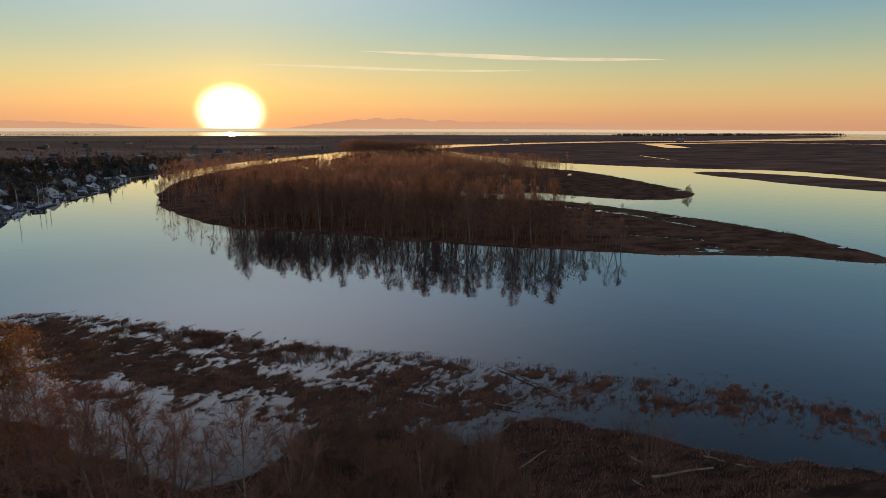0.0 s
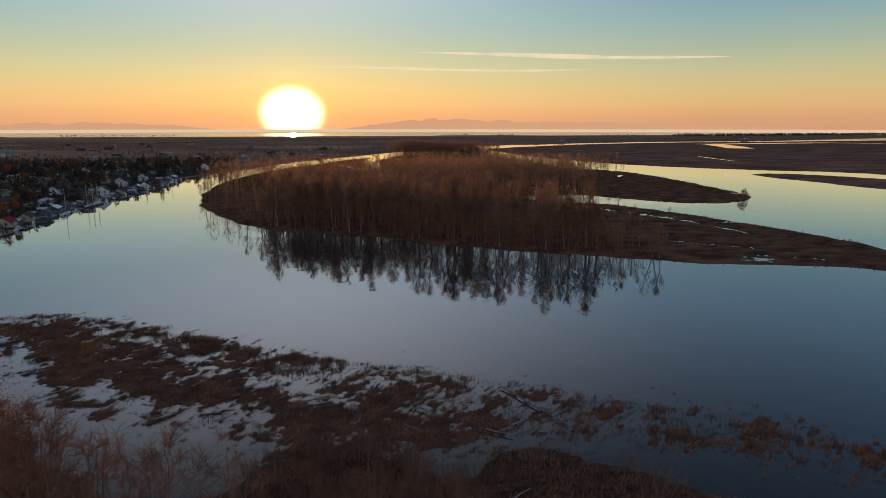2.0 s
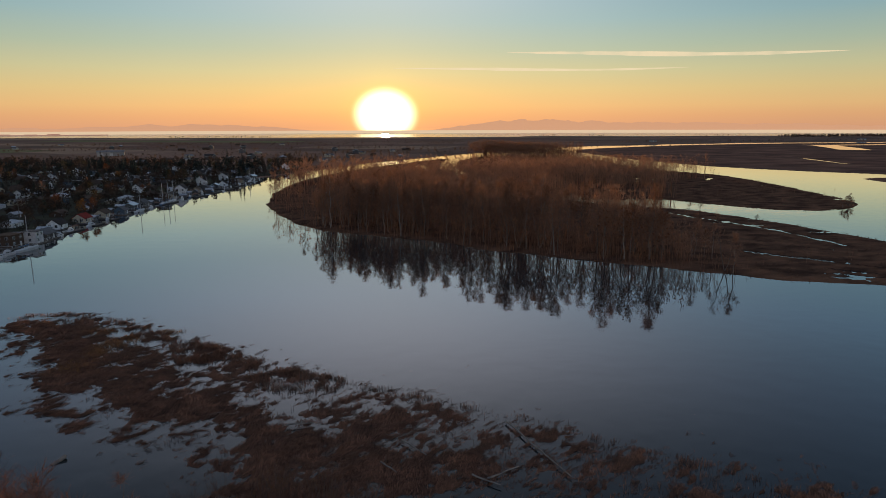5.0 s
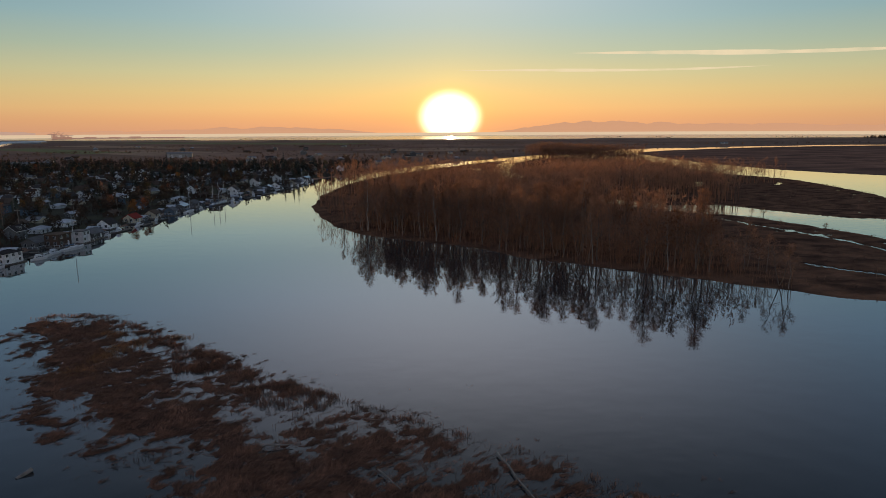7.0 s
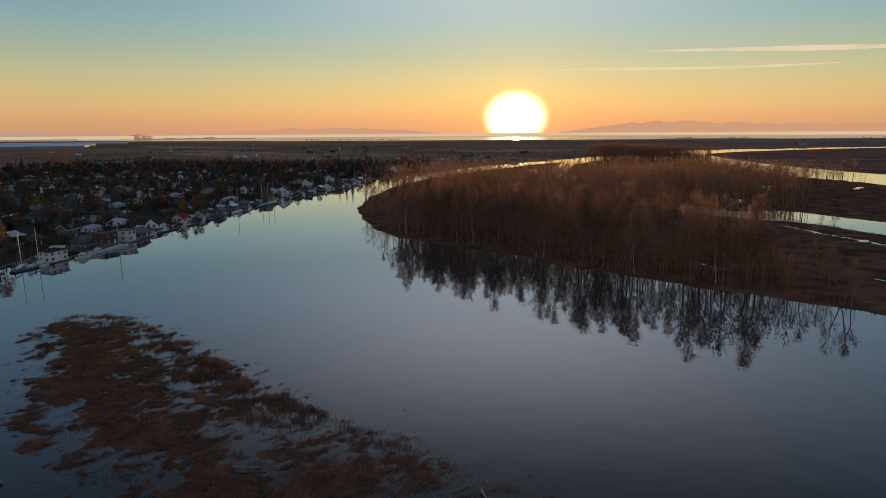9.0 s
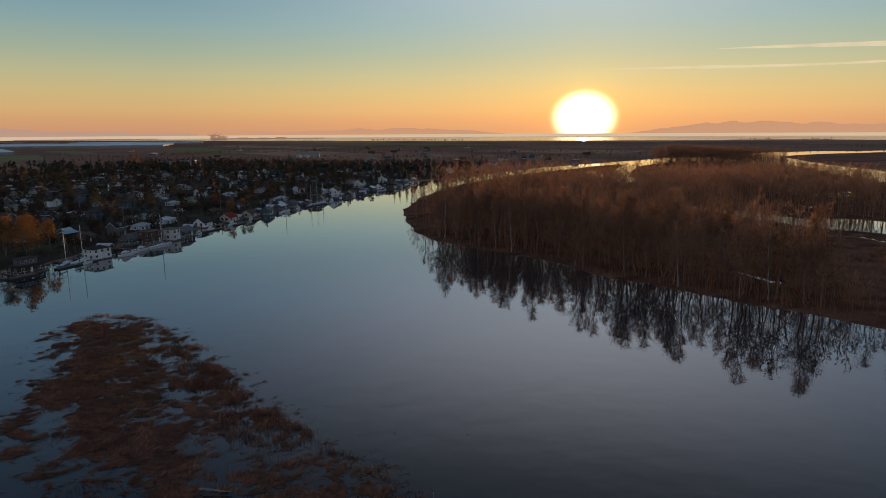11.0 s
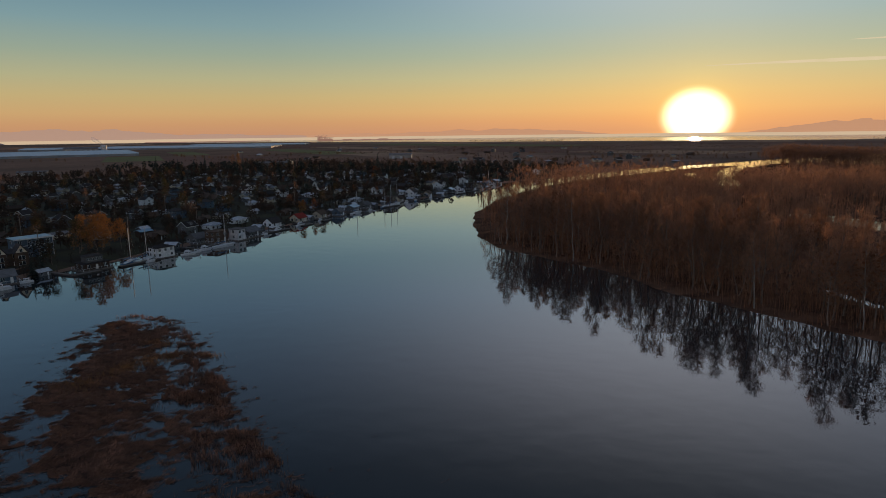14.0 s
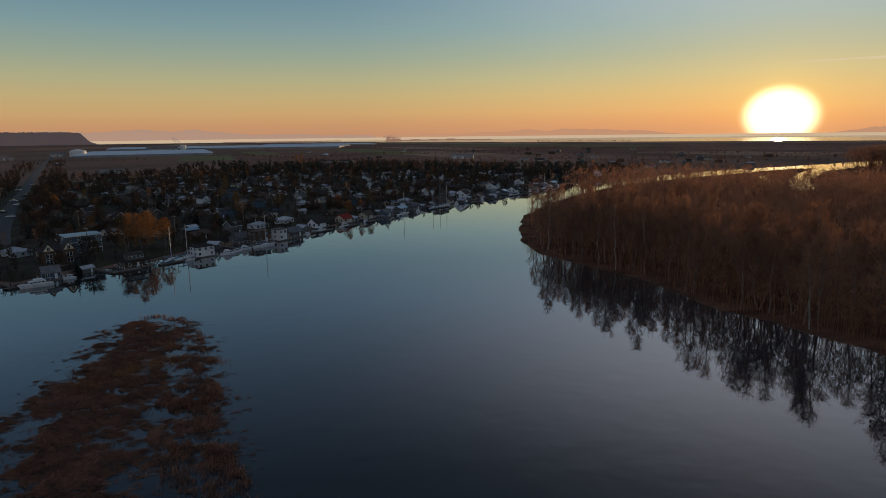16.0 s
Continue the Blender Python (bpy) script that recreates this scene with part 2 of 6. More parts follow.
def box_into(bm, x0, x1, y0, y1, z0, z1, bevel=0.0):
    r = bmesh.ops.create_cube(bm, size=1.0, matrix=Matrix.Translation(((x0 + x1) / 2, (y0 + y1) / 2, (z0 + z1) / 2)) @ Matrix.Diagonal((x1 - x0, y1 - y0, z1 - z0, 1)))
    if bevel:
        edges = list({e for v in r["verts"] for e in v.link_edges})
        bmesh.ops.bevel(bm, geom=edges, offset=bevel, segments=1, affect="EDGES")
    return r["verts"]


def box(x0, x1, y0, y1, z0, z1, bevel=0.0):
    bm = bmesh.new()
    box_into(bm, x0, x1, y0, y1, z0, z1, bevel)
    return bm


def tube_into(verts, faces, p, q, r0, r1, sides=5):
    """A tapered round bar from p to q."""
    p, q = np.asarray(p, float), np.asarray(q, float)
    d = q - p
    d = d / (np.linalg.norm(d) + 1e-9)
    a = np.cross(d, (0, 0, 1.0) if abs(d[2]) < 0.9 else (1.0, 0, 0))
    a /= np.linalg.norm(a)
    b = np.cross(d, a)
    i = len(verts)
    for c, r in ((p, r0), (q, r1)):
        for k in range(sides):
            w = 2 * math.pi * k / sides
            verts.append(tuple(c + r * (math.cos(w) * a + math.sin(w) * b)))
    for k in range(sides):
        n = (k + 1) % sides
        faces.append((i + k, i + n, i + sides + n, i + sides + k))
    if sides > 3:
        faces.append(tuple(i + sides + k for k in range(sides)))
        faces.append(tuple(i + k for k in reversed(range(sides))))


# ---- noise and outlines ----
def lattice(ix, iy, seed):
    h = (ix.astype(np.int64) * 374761393 + iy.astype(np.int64) * 668265263 + seed * 974634777) & 0x7FFFFFFF
    h = ((h ^ (h >> 13)) * 1274126177) & 0x7FFFFFFF
    return ((h ^ (h >> 16)) & 0xFFFF) / 65535.0


def vnoise(x, y, seed=0):
    ix, iy = np.floor(x), np.floor(y)
    fx, fy = x - ix, y - iy
    fx, fy = fx * fx * (3 - 2 * fx), fy * fy * (3 - 2 * fy)
    a, b = lattice(ix, iy, seed), lattice(ix + 1, iy, seed)
    c, d = lattice(ix, iy + 1, seed), lattice(ix + 1, iy + 1, seed)
    return (a * (1 - fx) + b * fx) * (1 - fy) + (c * (1 - fx) + d * fx) * fy


def fbm(x, y, seed=0, octaves=4):
    v, amp, tot = 0.0, 1.0, 0.0
    for k in range(octaves):
        v = v + amp * vnoise(x * 2 ** k, y * 2 ** k, seed + k)
        tot += amp
        amp *= 0.5
    return v / tot


def rounded(points, steps=4):
    """A closed smooth line through corner points."""
    p = np.array(points, float)
    n, out = len(p), []
    for i in range(n):
        a, b, c, d = p[i - 1], p[i], p[(i + 1) % n], p[(i + 2) % n]
        for s in range(steps):
            t = s / steps
            out.append(0.5 * (2 * b + (c - a) * t + (2 * a - 5 * b + 4 * c - d) * t * t + (3 * b - a - 3 * c + d) * t ** 3))
    return np.array(out)


def inside_distance(x, y, poly):
    """Metres from the outline, above 0 inside."""
    best = np.full(x.shape, 1e18)
    odd = np.zeros(x.shape, bool)
    for (ax, ay), (bx, by) in zip(poly, np.roll(poly, -1, axis=0)):
        ex, ey = bx - ax, by - ay
        t = np.clip(((x - ax) * ex + (y - ay) * ey) / (ex * ex + ey * ey + 1e-12), 0, 1)
        best = np.minimum(best, (x - ax - t * ex) ** 2 + (y - ay - t * ey) ** 2)
        if ay != by:
            odd ^= ((ay > y) != (by > y)) & (x < (bx - ax) * (y - ay) / (by - ay) + ax)
    d = np.sqrt(best)
    return np.where(odd, d, -d)


def sheet(name, xs, ys, height, mat, low=-0.4):
    """Ground over a grid of lines, kept where it rises above the river bed."""
    X, Y = np.meshgrid(xs, ys)
    Z = height(X, Y)
    nx, ny = len(xs), len(ys)
    keep = np.maximum.reduce([Z[:-1, :-1], Z[1:, :-1], Z[:-1, 1:], Z[1:, 1:]]) > low
    j, i = np.nonzero(keep)
    quads = np.stack([j * nx + i, j * nx + i + 1, (j + 1) * nx + i + 1, (j + 1) * nx + i], 1)
    used, inverse = np.unique(quads, return_inverse=True)
    co = np.stack([X.ravel(), Y.ravel(), Z.ravel()], 1)[used]
    return raw(name, co.tolist(), inverse.reshape(-1, 4).tolist(), mat, smooth=True)


def graded(lo, hi, fine_lo, fine_hi, step, growth=1.12):
    """Grid lines: even between fine_lo and fine_hi, wider and wider outside."""
    mid = list(np.arange(fine_lo, fine_hi + step / 2, step))
    s, a = step, mid[0]
    while a > lo:
        s *= growth
        a = max(lo, a - s)
        mid.insert(0, a)
    s, a = step, mid[-1]
    while a < hi:
        s *= growth
        a = min(hi, a + s)
        mid.append(a)
    return np.array(mid)

# ---- water and land ----
ring = [(4850 * math.cos(radians(a)), 4850 * math.sin(radians(a)), 0.0) for a in range(0, 360, 3)]
water = tagged(raw("water", ring, [tuple(range(len(ring)))], WATER), "calm grey-blue river water mirroring the evening sky", "water", kind="structure")

ISLAND = rounded([(-40, 349), (-30, 317), (-16, 283), (0, 260), (27, 241), (42, 230), (62, 210), (86, 193), (102, 184), (116, 174), (128, 165), (144, 160),
                  (167, 150), (190, 132), (201, 160), (204, 185), (198, 223), (186, 272), (176, 294), (160, 322), (140, 338), (152, 350), (178, 350),
                  (200, 318), (222, 297), (252, 301), (276, 330), (294, 409), (303, 480), (300, 538), (282, 575), (275, 650), (285, 760), (262, 850),
                  (190, 905), (85, 800), (40, 715), (-12, 605), (-38, 520), (-47, 430), (-44, 385)])
MAINLAND = rounded([(-260, 20), (-160, 100), (-124, 140), (-118, 165), (-113, 195), (-111, 230), (-111, 255), (-107, 280), (-106, 315), (-105, 346), (-98, 386), (-92, 423),
                    (-88, 473), (-84, 523), (-62, 580), (-35, 650), (15, 770), (80, 870), (150, 985), (290, 1150), (402, 1310), (640, 1410), (950, 1520), (1310, 1540),
                    (1700, 1700), (2300, 1900), (2750, 2350), (1713, 2540), (900, 2700), (472, 2650), (289, 2620), (-629, 2600), (-1676, 2800), (-3000, 2900),
                    (-4500, 1500), (-4300, -1500), (-1500, -600)], 3)
EASTMARSH = rounded([(560, 250), (502, 345), (503, 459), (440, 517), (386, 584), (348, 672), (328, 835), (340, 1040), (352, 1085), (440, 1181), (673, 1330), (950, 1420), (1300, 1440),
                     (1900, 1500), (2600, 1400), (2900, 900), (2500, 200), (1400, -300), (800, 0)], 3)
ISLET = rounded([(394, 468), (388, 400), (391, 335), (404, 290), (440, 220), (520, 130), (540, 160), (480, 300), (462, 380), (436, 455)], 3)
BANK = rounded([(-70, 108), (-42, 101), (-30, 92), (-21, 83), (-12, 72), (-6, 70), (4, 75.5), (12, 77.5), (18, 75.5), (21.5, 71), (27, 69), (33, 73), (42, 69.5), (54, 59), (69, 47), (95, 20), (200, -60), (500, -300), (1500, -1500), (300, -4200), (-1600, -3800), (-1200, -800), (-260, -20), (-120, 60)])
REEDBED = rounded([(-58, 144), (-55, 148.5), (-50, 151), (-38, 148), (-27, 139), (-15, 129), (-3, 122), (8, 115.5), (20, 105.5), (33, 95.5), (46, 87), (71, 72.5), (86, 57), (82, 52), (66, 64), (52, 73), (40, 74), (22, 73),
                   (6, 76), (4, 84), (-6, 90), (-13, 95), (-24, 101), (-31, 109), (-39, 121), (-51, 136)])


CHANNELS = ((9, ((135, 880), (118, 820), (105, 790), (92, 700), (84, 620), (88, 548))), (5, ((57, 690), (63, 645), (70, 600))), (8, ((174, 318), (150, 334), (137, 350), (126, 369), (108, 386))), (3.2, ((95, 228), (99, 221), (104, 213))), (1.3, ((156, 300), (161, 283), (168, 268), (176, 244), (179, 228), (180, 210))), (1.0, ((140, 205), (156, 186), (170, 172))), (0.9, ((150, 176), (164, 165), (176, 155))))


def channel_cut(x, y):
    wind = 5 * (fbm(x / 12, y / 12, 35) - 0.5)
    cut = np.zeros(np.shape(x))
    for width, line in CHANNELS:
        w = wind * min(1.0, width / 4)
        for (ax, ay), (bx, by) in zip(line, line[1:]):
            t = np.clip(((x - ax) * (bx - ax) + (y - ay) * (by - ay)) / ((bx - ax) ** 2 + (by - ay) ** 2), 0, 1)
            cut = np.maximum(cut, np.clip(1.6 - np.hypot(x - ax - t * (bx - ax) + w, y - ay - t * (by - ay) + w) / width, 0, 1))
    return cut


def island_height(x, y):
    d = inside_distance(x, y, ISLAND) + 5 * (fbm(x / 14, y / 14, 3) - 0.5)
    wood = np.clip((130 - x) / 25, 0, 1)
    edge = np.clip(d * 0.22, -1.2, 0.55 + 0.9 * wood)
    u, v = 0.87 * x - 0.49 * y, 0.49 * x + 0.87 * y
    pools = (0.7 * vnoise(u / 24, (v + 3 * vnoise(u / 15, v / 15, 13)) / 3.0, 11) + 0.3 * vnoise(u / 5, v / 1.5, 12) - 0.66).clip(0) * 4.0 * (1 - wood)
    return edge + 0.35 * (fbm(x / 5, y / 5, 7) - 0.5) * np.clip(d, 0, 1) - pools - 2.2 * channel_cut(x, y) - 0.05


def mainland_height(x, y):
    d = inside_distance(x, y, MAINLAND)
    return np.clip(d * 0.25, -1.2, 1.9) + 0.3 * (fbm(x / 60, y / 60, 21) - 0.5)


CREEKS = ((7, ((862, 960), (890, 860), (931, 685), (1020, 560), (1200, 480))), (24, ((835, 1035), (880, 1120), (950, 1270))), (30, ((950, 1290), (1310, 1330), (1519, 1121), (1800, 950), (2300, 800))), (5, ((520, 640), (560, 800), (540, 960))))


def marsh_height(x, y):
    d = np.maximum(inside_distance(x, y, EASTMARSH), inside_distance(x, y, ISLET)) + 8 * (fbm(x / 30, y / 30, 5) - 0.5)
    wind = 14 * (fbm(x / 60, y / 60, 33) - 0.5)
    cut = np.zeros(np.shape(x))
    for width, line in CREEKS:
        for (ax, ay), (bx, by) in zip(line, line[1:]):
            t = np.clip(((x - ax) * (bx - ax) + (y - ay) * (by - ay)) / ((bx - ax) ** 2 + (by - ay) ** 2), 0, 1)
            cut = np.maximum(cut, np.clip(1.5 - np.hypot(x - ax - t * (bx - ax) + wind, y - ay - t * (by - ay) + wind) / width, 0, 1))
    return np.clip(d * 0.15, -1.2, 0.9) - cut * 1.8


def bank_height(x, y):
    d = inside_distance(x, y, BANK) + 6 * (fbm(x / 6, y / 6, 41) - 0.5)
    return np.clip(d * 0.16, -1.2, 0.85) + 0.5 * (fbm(x / 4, y / 4, 43) - 0.5) * np.clip(d, 0, 1)


DENSE = rounded([(-57, 146), (-54, 148), (-50, 150), (-44, 147), (-33, 141), (-30, 135), (-23, 130.5), (-16.5, 126), (-14, 119), (-8, 114), (-3, 111), (0, 107), (2, 101.5), (6.5, 102), (8, 95), (12.5, 94.5), (16, 92), (22, 88),
                 (24, 80), (13, 81), (8.5, 84.5), (3.5, 87), (4, 92), (0, 93.5), (-3, 95), (-2.5, 90), (-7, 92), (-7, 97), (-12, 96.5), (-14, 100), (-21, 106), (-28, 107.5), (-33, 112), (-39.5, 123), (-43, 132), (-47, 137), (-52, 140)])
TUFTS = ((25, 93.6, 3.2), (13.6, 86.5, 5), (46, 89, 1.4), (58.8, 73, 2.8), (77.7, 61.3, 3), (76.5, 53.6, 3.2), (65.3, 66, 2), (27, 79.5, 4), (67.3, 71.8, 1.6), (-0.4, 84.9, 1.3), (-20.3, 96.6, 1.7), (-9.4, 83.9, 1.0), (-32, 102, 1.0), (36, 88, 2), (52, 80, 1.6), (8, 82, 4), (16, 78.5, 4.5), (20.5, 84.5, 3.5), (31, 83, 3))


def reed_cover(x, y):
    """How firmly the matted grass stands above the water."""
    d, dense = inside_distance(x, y, REEDBED), inside_distance(x, y, DENSE)
    u, v = x * 0.77 + y * 0.64, y * 0.77 - x * 0.64
    bend = 2.2 * vnoise(u / 9, v / 7, 52)
    tex = 0.42 * fbm(u / 5.0, (v + bend) / 3.4, 51, 4) + 0.33 * fbm(u / 1.7, (v + bend) / 0.8, 57, 3) + 0.25 * fbm(x / 0.9, y / 0.7, 59, 2)
    tuft = np.zeros(np.shape(x))
    for cx, cy, r in TUFTS:
        tuft = np.maximum(tuft, np.exp(-(((x - cx) / r) ** 2 + ((y - cy) / (0.7 * r)) ** 2)))
    return tex - 0.515 + 0.125 * np.clip(dense / 2.5, -0.12, 1) + (0.17 - 0.07 * np.clip((x - 30) / 15, 0, 1)) * tuft + 0.10 * np.clip(d / 3, -3, 0.1) - 0.035 * np.clip((x - 24) / 20, 0, 1) - 0.035 * np.exp(-((x - 12) / 16) ** 2 - ((y - 104) / 9) ** 2) * (dense < 0)


def reed_height(x, y):
    c = reed_cover(x, y) - 0.03
    return np.clip(c * 3.0, -0.6, 0.14) + (0.5 * fbm(x / 2.0, y / 2.0, 55, 4) + 0.6 * fbm((x * 0.77 + y * 0.64) / 3.2, (y * 0.77 - x * 0.64) / 1.1, 58, 3) - 0.5) * np.clip(c * 8, 0, 1)


island_ground = tagged(sheet("island_ground", graded(-62, 322, 80, 210, 1.6, 1.05), graded(120, 920, 130, 300, 1.6, 1.03), island_height, SPIT), "low tidal island of dark brown grass and mud", "island", kind="structure")
mainland_ground = tagged(sheet("mainland_ground", graded(-4600, 2900, -420, 0, 8), graded(-1600, 3600, 100, 700, 8, 1.07), mainland_height, LAND), "flat farmland and town ground behind the river bank", "ground", kind="structure")
marsh_ground = tagged(sheet("marsh_ground", graded(320, 3000, 320, 1000, 6, 1.04), graded(-400, 1560, 200, 1300, 7, 1.05), marsh_height, FARMARSH), "wide brown tidal marsh with creeks", "marsh", kind="structure")
bank_ground = tagged(sheet("bank_ground", graded(-1700, 1600, -80, 110, 1.2), graded(-4300, 100, -20, 100, 1.2), bank_height, SOIL), "dark overgrown river bank", "ground", kind="structure")
reed_ground = tagged(sheet("reed_ground", np.arange(-72, 100, 0.33), np.arange(44, 166, 0.33), reed_height, MARSH, low=-0.2), "matted brown marsh grass with wet gaps", "marsh", kind="structure")

LAWN = material("dusky_lawns_and_yards", (0.060, 0.058, 0.036), (0.036, 0.030, 0.025), 0.95, spec=0.05, scale=0.09, fine=1.2, bump=0.5, reach=0.2)


def town_height(x, y):
    d = np.minimum.reduce([inside_distance(x, y, MAINLAND) - 0.8, 660 - y + 40 * (fbm(x / 50, y / 50, 22) - 0.5), x + 470 + 0.25 * (y - 300) + 40 * fbm(x / 40, y / 40, 23)])
    return np.where(d > 0, mainland_height(x, y) + 0.06, -3.0)


town_ground = tagged(sheet("town_ground", np.arange(-480, 0, 3.0), np.arange(30, 680, 3.0), town_height, LAWN, low=-0.3), "dark lawns and yards between the houses", "ground", kind="structure")

# ---- trees ----
def bare_tree_mesh(seed, height, limbs=20, subs=6, twigs=8, base=0.3, lean=0.05, width=0.32, sides=4, stems=1, fine=1.0):
    """Wood and twigs of a leafless broadleaved tree, standing at the origin."""
    rng = np.random.RandomState(seed)
    wv, wf, tv, tf = [], [], [], []

    def twig(p, d, l):
        side = np.cross(d, rng.randn(3))
        side = side / (np.linalg.norm(side) + 1e-9) * (0.016 + 0.005 * l) * fine
        i = len(tv)
        tv.extend((tuple(p - side), tuple(p + side), tuple(p + d * l)))
        tf.append((i, i + 1, i + 2))

    for stem in range(stems):
        top = np.array((rng.randn() * lean * height, rng.randn() * lean * height, height * (1 - 0.12 * stem)))
        if stems > 1:
            w = 2 * math.pi * stem / stems + rng.rand()
            top[:2] += np.array((math.cos(w), math.sin(w))) * height * 0.22
        wob = rng.randn(7, 3) * height * 0.012
        wob[0] = 0
        wob[:, 2] = 0
        line = [np.array((0, 0, -0.4)) + top * k / 6 + wob[k] for k in range(7)]
        r0 = height * 0.0105 + 0.03
        for k in range(6):
            tube_into(wv, wf, line[k], line[k + 1], r0 * (1 - k / 6.6), r0 * (1 - (k + 1) / 6.6), 5)
        for n in range(limbs // stems):
            f = base + (0.98 - base) * (n + rng.rand()) / (limbs // stems)
            k = min(5, int(f * 6))
            p = line[k] + (line[k + 1] - line[k]) * (f * 6 - k)
            w = n * 2.4 + rng.rand() * 1.2
            rise = radians(20 + 34 * f + rng.randn() * 9)
            reach = height * width * (1.05 - f) ** 0.75 * (0.7 + 0.6 * rng.rand()) * (0.55 + 0.45 * min(1, (f - base) * 4 + 0.3))
            d = np.array((math.cos(w) * math.cos(rise), math.sin(w) * math.cos(rise), math.sin(rise)))
            mid = p + d * reach * 0.5
            end = mid + (d + np.array((0, 0, 0.35))) * reach * 0.5
            rr = r0 * (1 - f * 0.85) * 0.42
            tube_into(wv, wf, p, mid, rr, rr * 0.6, sides)
            tube_into(wv, wf, mid, end, rr * 0.6, rr * 0.2, 3)
            for s in range(subs):
                g = 0.25 + 0.75 * (s + rng.rand()) / subs
                q = p + (mid - p) * g * 2 if g < 0.5 else mid + (end - mid) * (g - 0.5) * 2
                e = d + rng.randn(3) * 0.6 + np.array((0, 0, 0.22))
                e /= np.linalg.norm(e)
                l = reach * (0.28 + 0.25 * rng.rand()) + 0.25
                tube_into(wv, wf, q, q + e * l, rr * 0.3 + 0.006, 0.006, 3)
                for b in range(twigs):
                    h = rng.rand()
                    a = e + rng.randn(3) * 0.7 + np.array((0, 0, 0.12))
                    twig(q + e * l * h, a / np.linalg.norm(a), 0.35 + 0.055 * height * (0.5 + rng.rand()))
    return wv, wf, tv, tf


def leaf_cloud(seed, centres, count, size):
    """Many small bent leaf clumps round branch ends."""
    rng = np.random.RandomState(seed)
    c = centres[rng.randint(0, len(centres), count)] + rng.randn(count, 3) * size * 1.6
    a, b = rng.randn(count, 3), rng.randn(count, 3)
    a /= np.linalg.norm(a, axis=1)[:, None]
    b = np.cross(a, b)
    b /= np.linalg.norm(b, axis=1)[:, None]
    s = size * (0.5 + rng.rand(count, 1))
    v = np.stack([c - a * s, c + b * s * 0.6, c + a * s, c - b * s * 0.6], 1).reshape(-1, 3)
    f = np.arange(count * 4).reshape(-1, 4)
    return v.tolist(), f.tolist()


def bare_tree(seed, height, label, bark=None, leaves=None, count=500, leaf=0.0, twig=None, **kw):
    root = empty("bare_tree" if leaves is None else "autumn_tree", label, "tree", "trees")
    wv, wf, tv, tf = bare_tree_mesh(seed, height, **kw)
    raw("trunk", wv, wf, bark or BARK, root)
    raw("crown", tv, tf, twig or TWIG, root)
    if leaves is not None:
        ends = np.array(tv)[2::3]
        v, f = leaf_cloud(seed, ends, count, leaf or min(0.28, 0.05 + height * 0.016))
        raw("leaves", v, f, leaves, root)
    return root


def conifer(seed, height, label):
    root = empty("conifer", label, "tree", "trees")
    rng = np.random.RandomState(seed)
    wv, wf, v, f = [], [], [], []
    tube_into(wv, wf, (0, 0, -0.4), (0, 0, height * 0.97), height * 0.016 + 0.05, 0.02, 6)
    raw("trunk", wv, wf, BARK, root)
    tiers = 16
    for k in range(tiers):
        t = 0.10 + 0.88 * k / tiers
        reach = height * 0.22 * (1.02 - t) ** 0.85
        n = 11 - k // 3
        for j in range(n):
            w = 2 * math.pi * (j + 0.5 * (k % 2)) / n + rng.randn() * 0.25
            l = reach * (0.65 + 0.6 * rng.rand())
            z = height * (t + 0.03 * rng.randn())
            d = np.array((math.cos(w), math.sin(w), 0))
            s = np.array((-math.sin(w), math.cos(w), 0))
            for g in range(4):
                r = l * (0.15 + 0.85 * (g + rng.rand() * 0.7) / 4)
                c = d * r + np.array((0, 0, z - r * 0.32 + rng.randn() * 0.12))
                m = l * 0.22 * (1.2 - g * 0.2)
                i = len(v)
                v.extend((tuple(c - s * m - (0, 0, 0.25 * m)), tuple(c + d * m * 1.5 - (0, 0, 0.5 * m)), tuple(c + s * m - (0, 0, 0.25 * m)), tuple(c - d * m * 0.6 + (0, 0, 0.5 * m))))
                f.append((i, i + 1, i + 2, i + 3))
    raw("crown", v, f, NEEDLE, root)
    return root


NEEDLE = material("dark_needles", (0.030, 0.036, 0.024), (0.018, 0.022, 0.016), 0.9, scale=0.4, fine=4, bump=0, spread=0.35)
RUST = material("rust_leaves", (0.20, 0.072, 0.026), (0.11, 0.045, 0.02), 0.8, scale=0.4, fine=5, bump=0, spread=0.25, thin=0.5)
GOLD = material("gold_leaves", (0.27, 0.125, 0.032), (0.15, 0.068, 0.02), 0.8, scale=0.4, fine=5, bump=0, spread=0.25, thin=0.5)
OLIVE = material("olive_leaves", (0.075, 0.060, 0.022), (0.045, 0.036, 0.016), 0.85, scale=0.4, fine=5, bump=0, spread=0.3, thin=0.5)
TRUNKTREE = "tall leafless river tree with grey bark and fine twigs"


def place(proto, x, y, z, turn, size, label=""):
    ob = copy_thing(proto, pose(x, y, z, 0, 0, turn))
    ob.scale = (size, size, size)
    if label:
        ob["label"] = label
    return ob


def drop_proto(*protos):
    for p in protos:
        for o in (*p.children_recursive, p):
            bpy.data.objects.remove(o)


# island wood: the outer trees stand singly, the wood behind is one mass
def in_wood(x, y):
    if y < 250:
        return x < 121 + (250 - y) * 0.03
    if y < 352:
        return x < 132
    if y < 470:
        return x < 190 + (y - 352) * 0.25
    ragged = 34 * (float(vnoise(np.array(x / 22.0), np.array(y / 22.0), 95)) - 0.5)
    return 118 + (y - 470) * 0.12 + ragged < x < 272


rng = np.random.RandomState(5)
spots = []
for gx in np.arange(-60, 300, 4.6):
    for gy in np.arange(140, 900, 4.6):
        spots.append((gx + rng.rand() * 4.4, gy + rng.rand() * 4.4))
spots = np.array(spots)
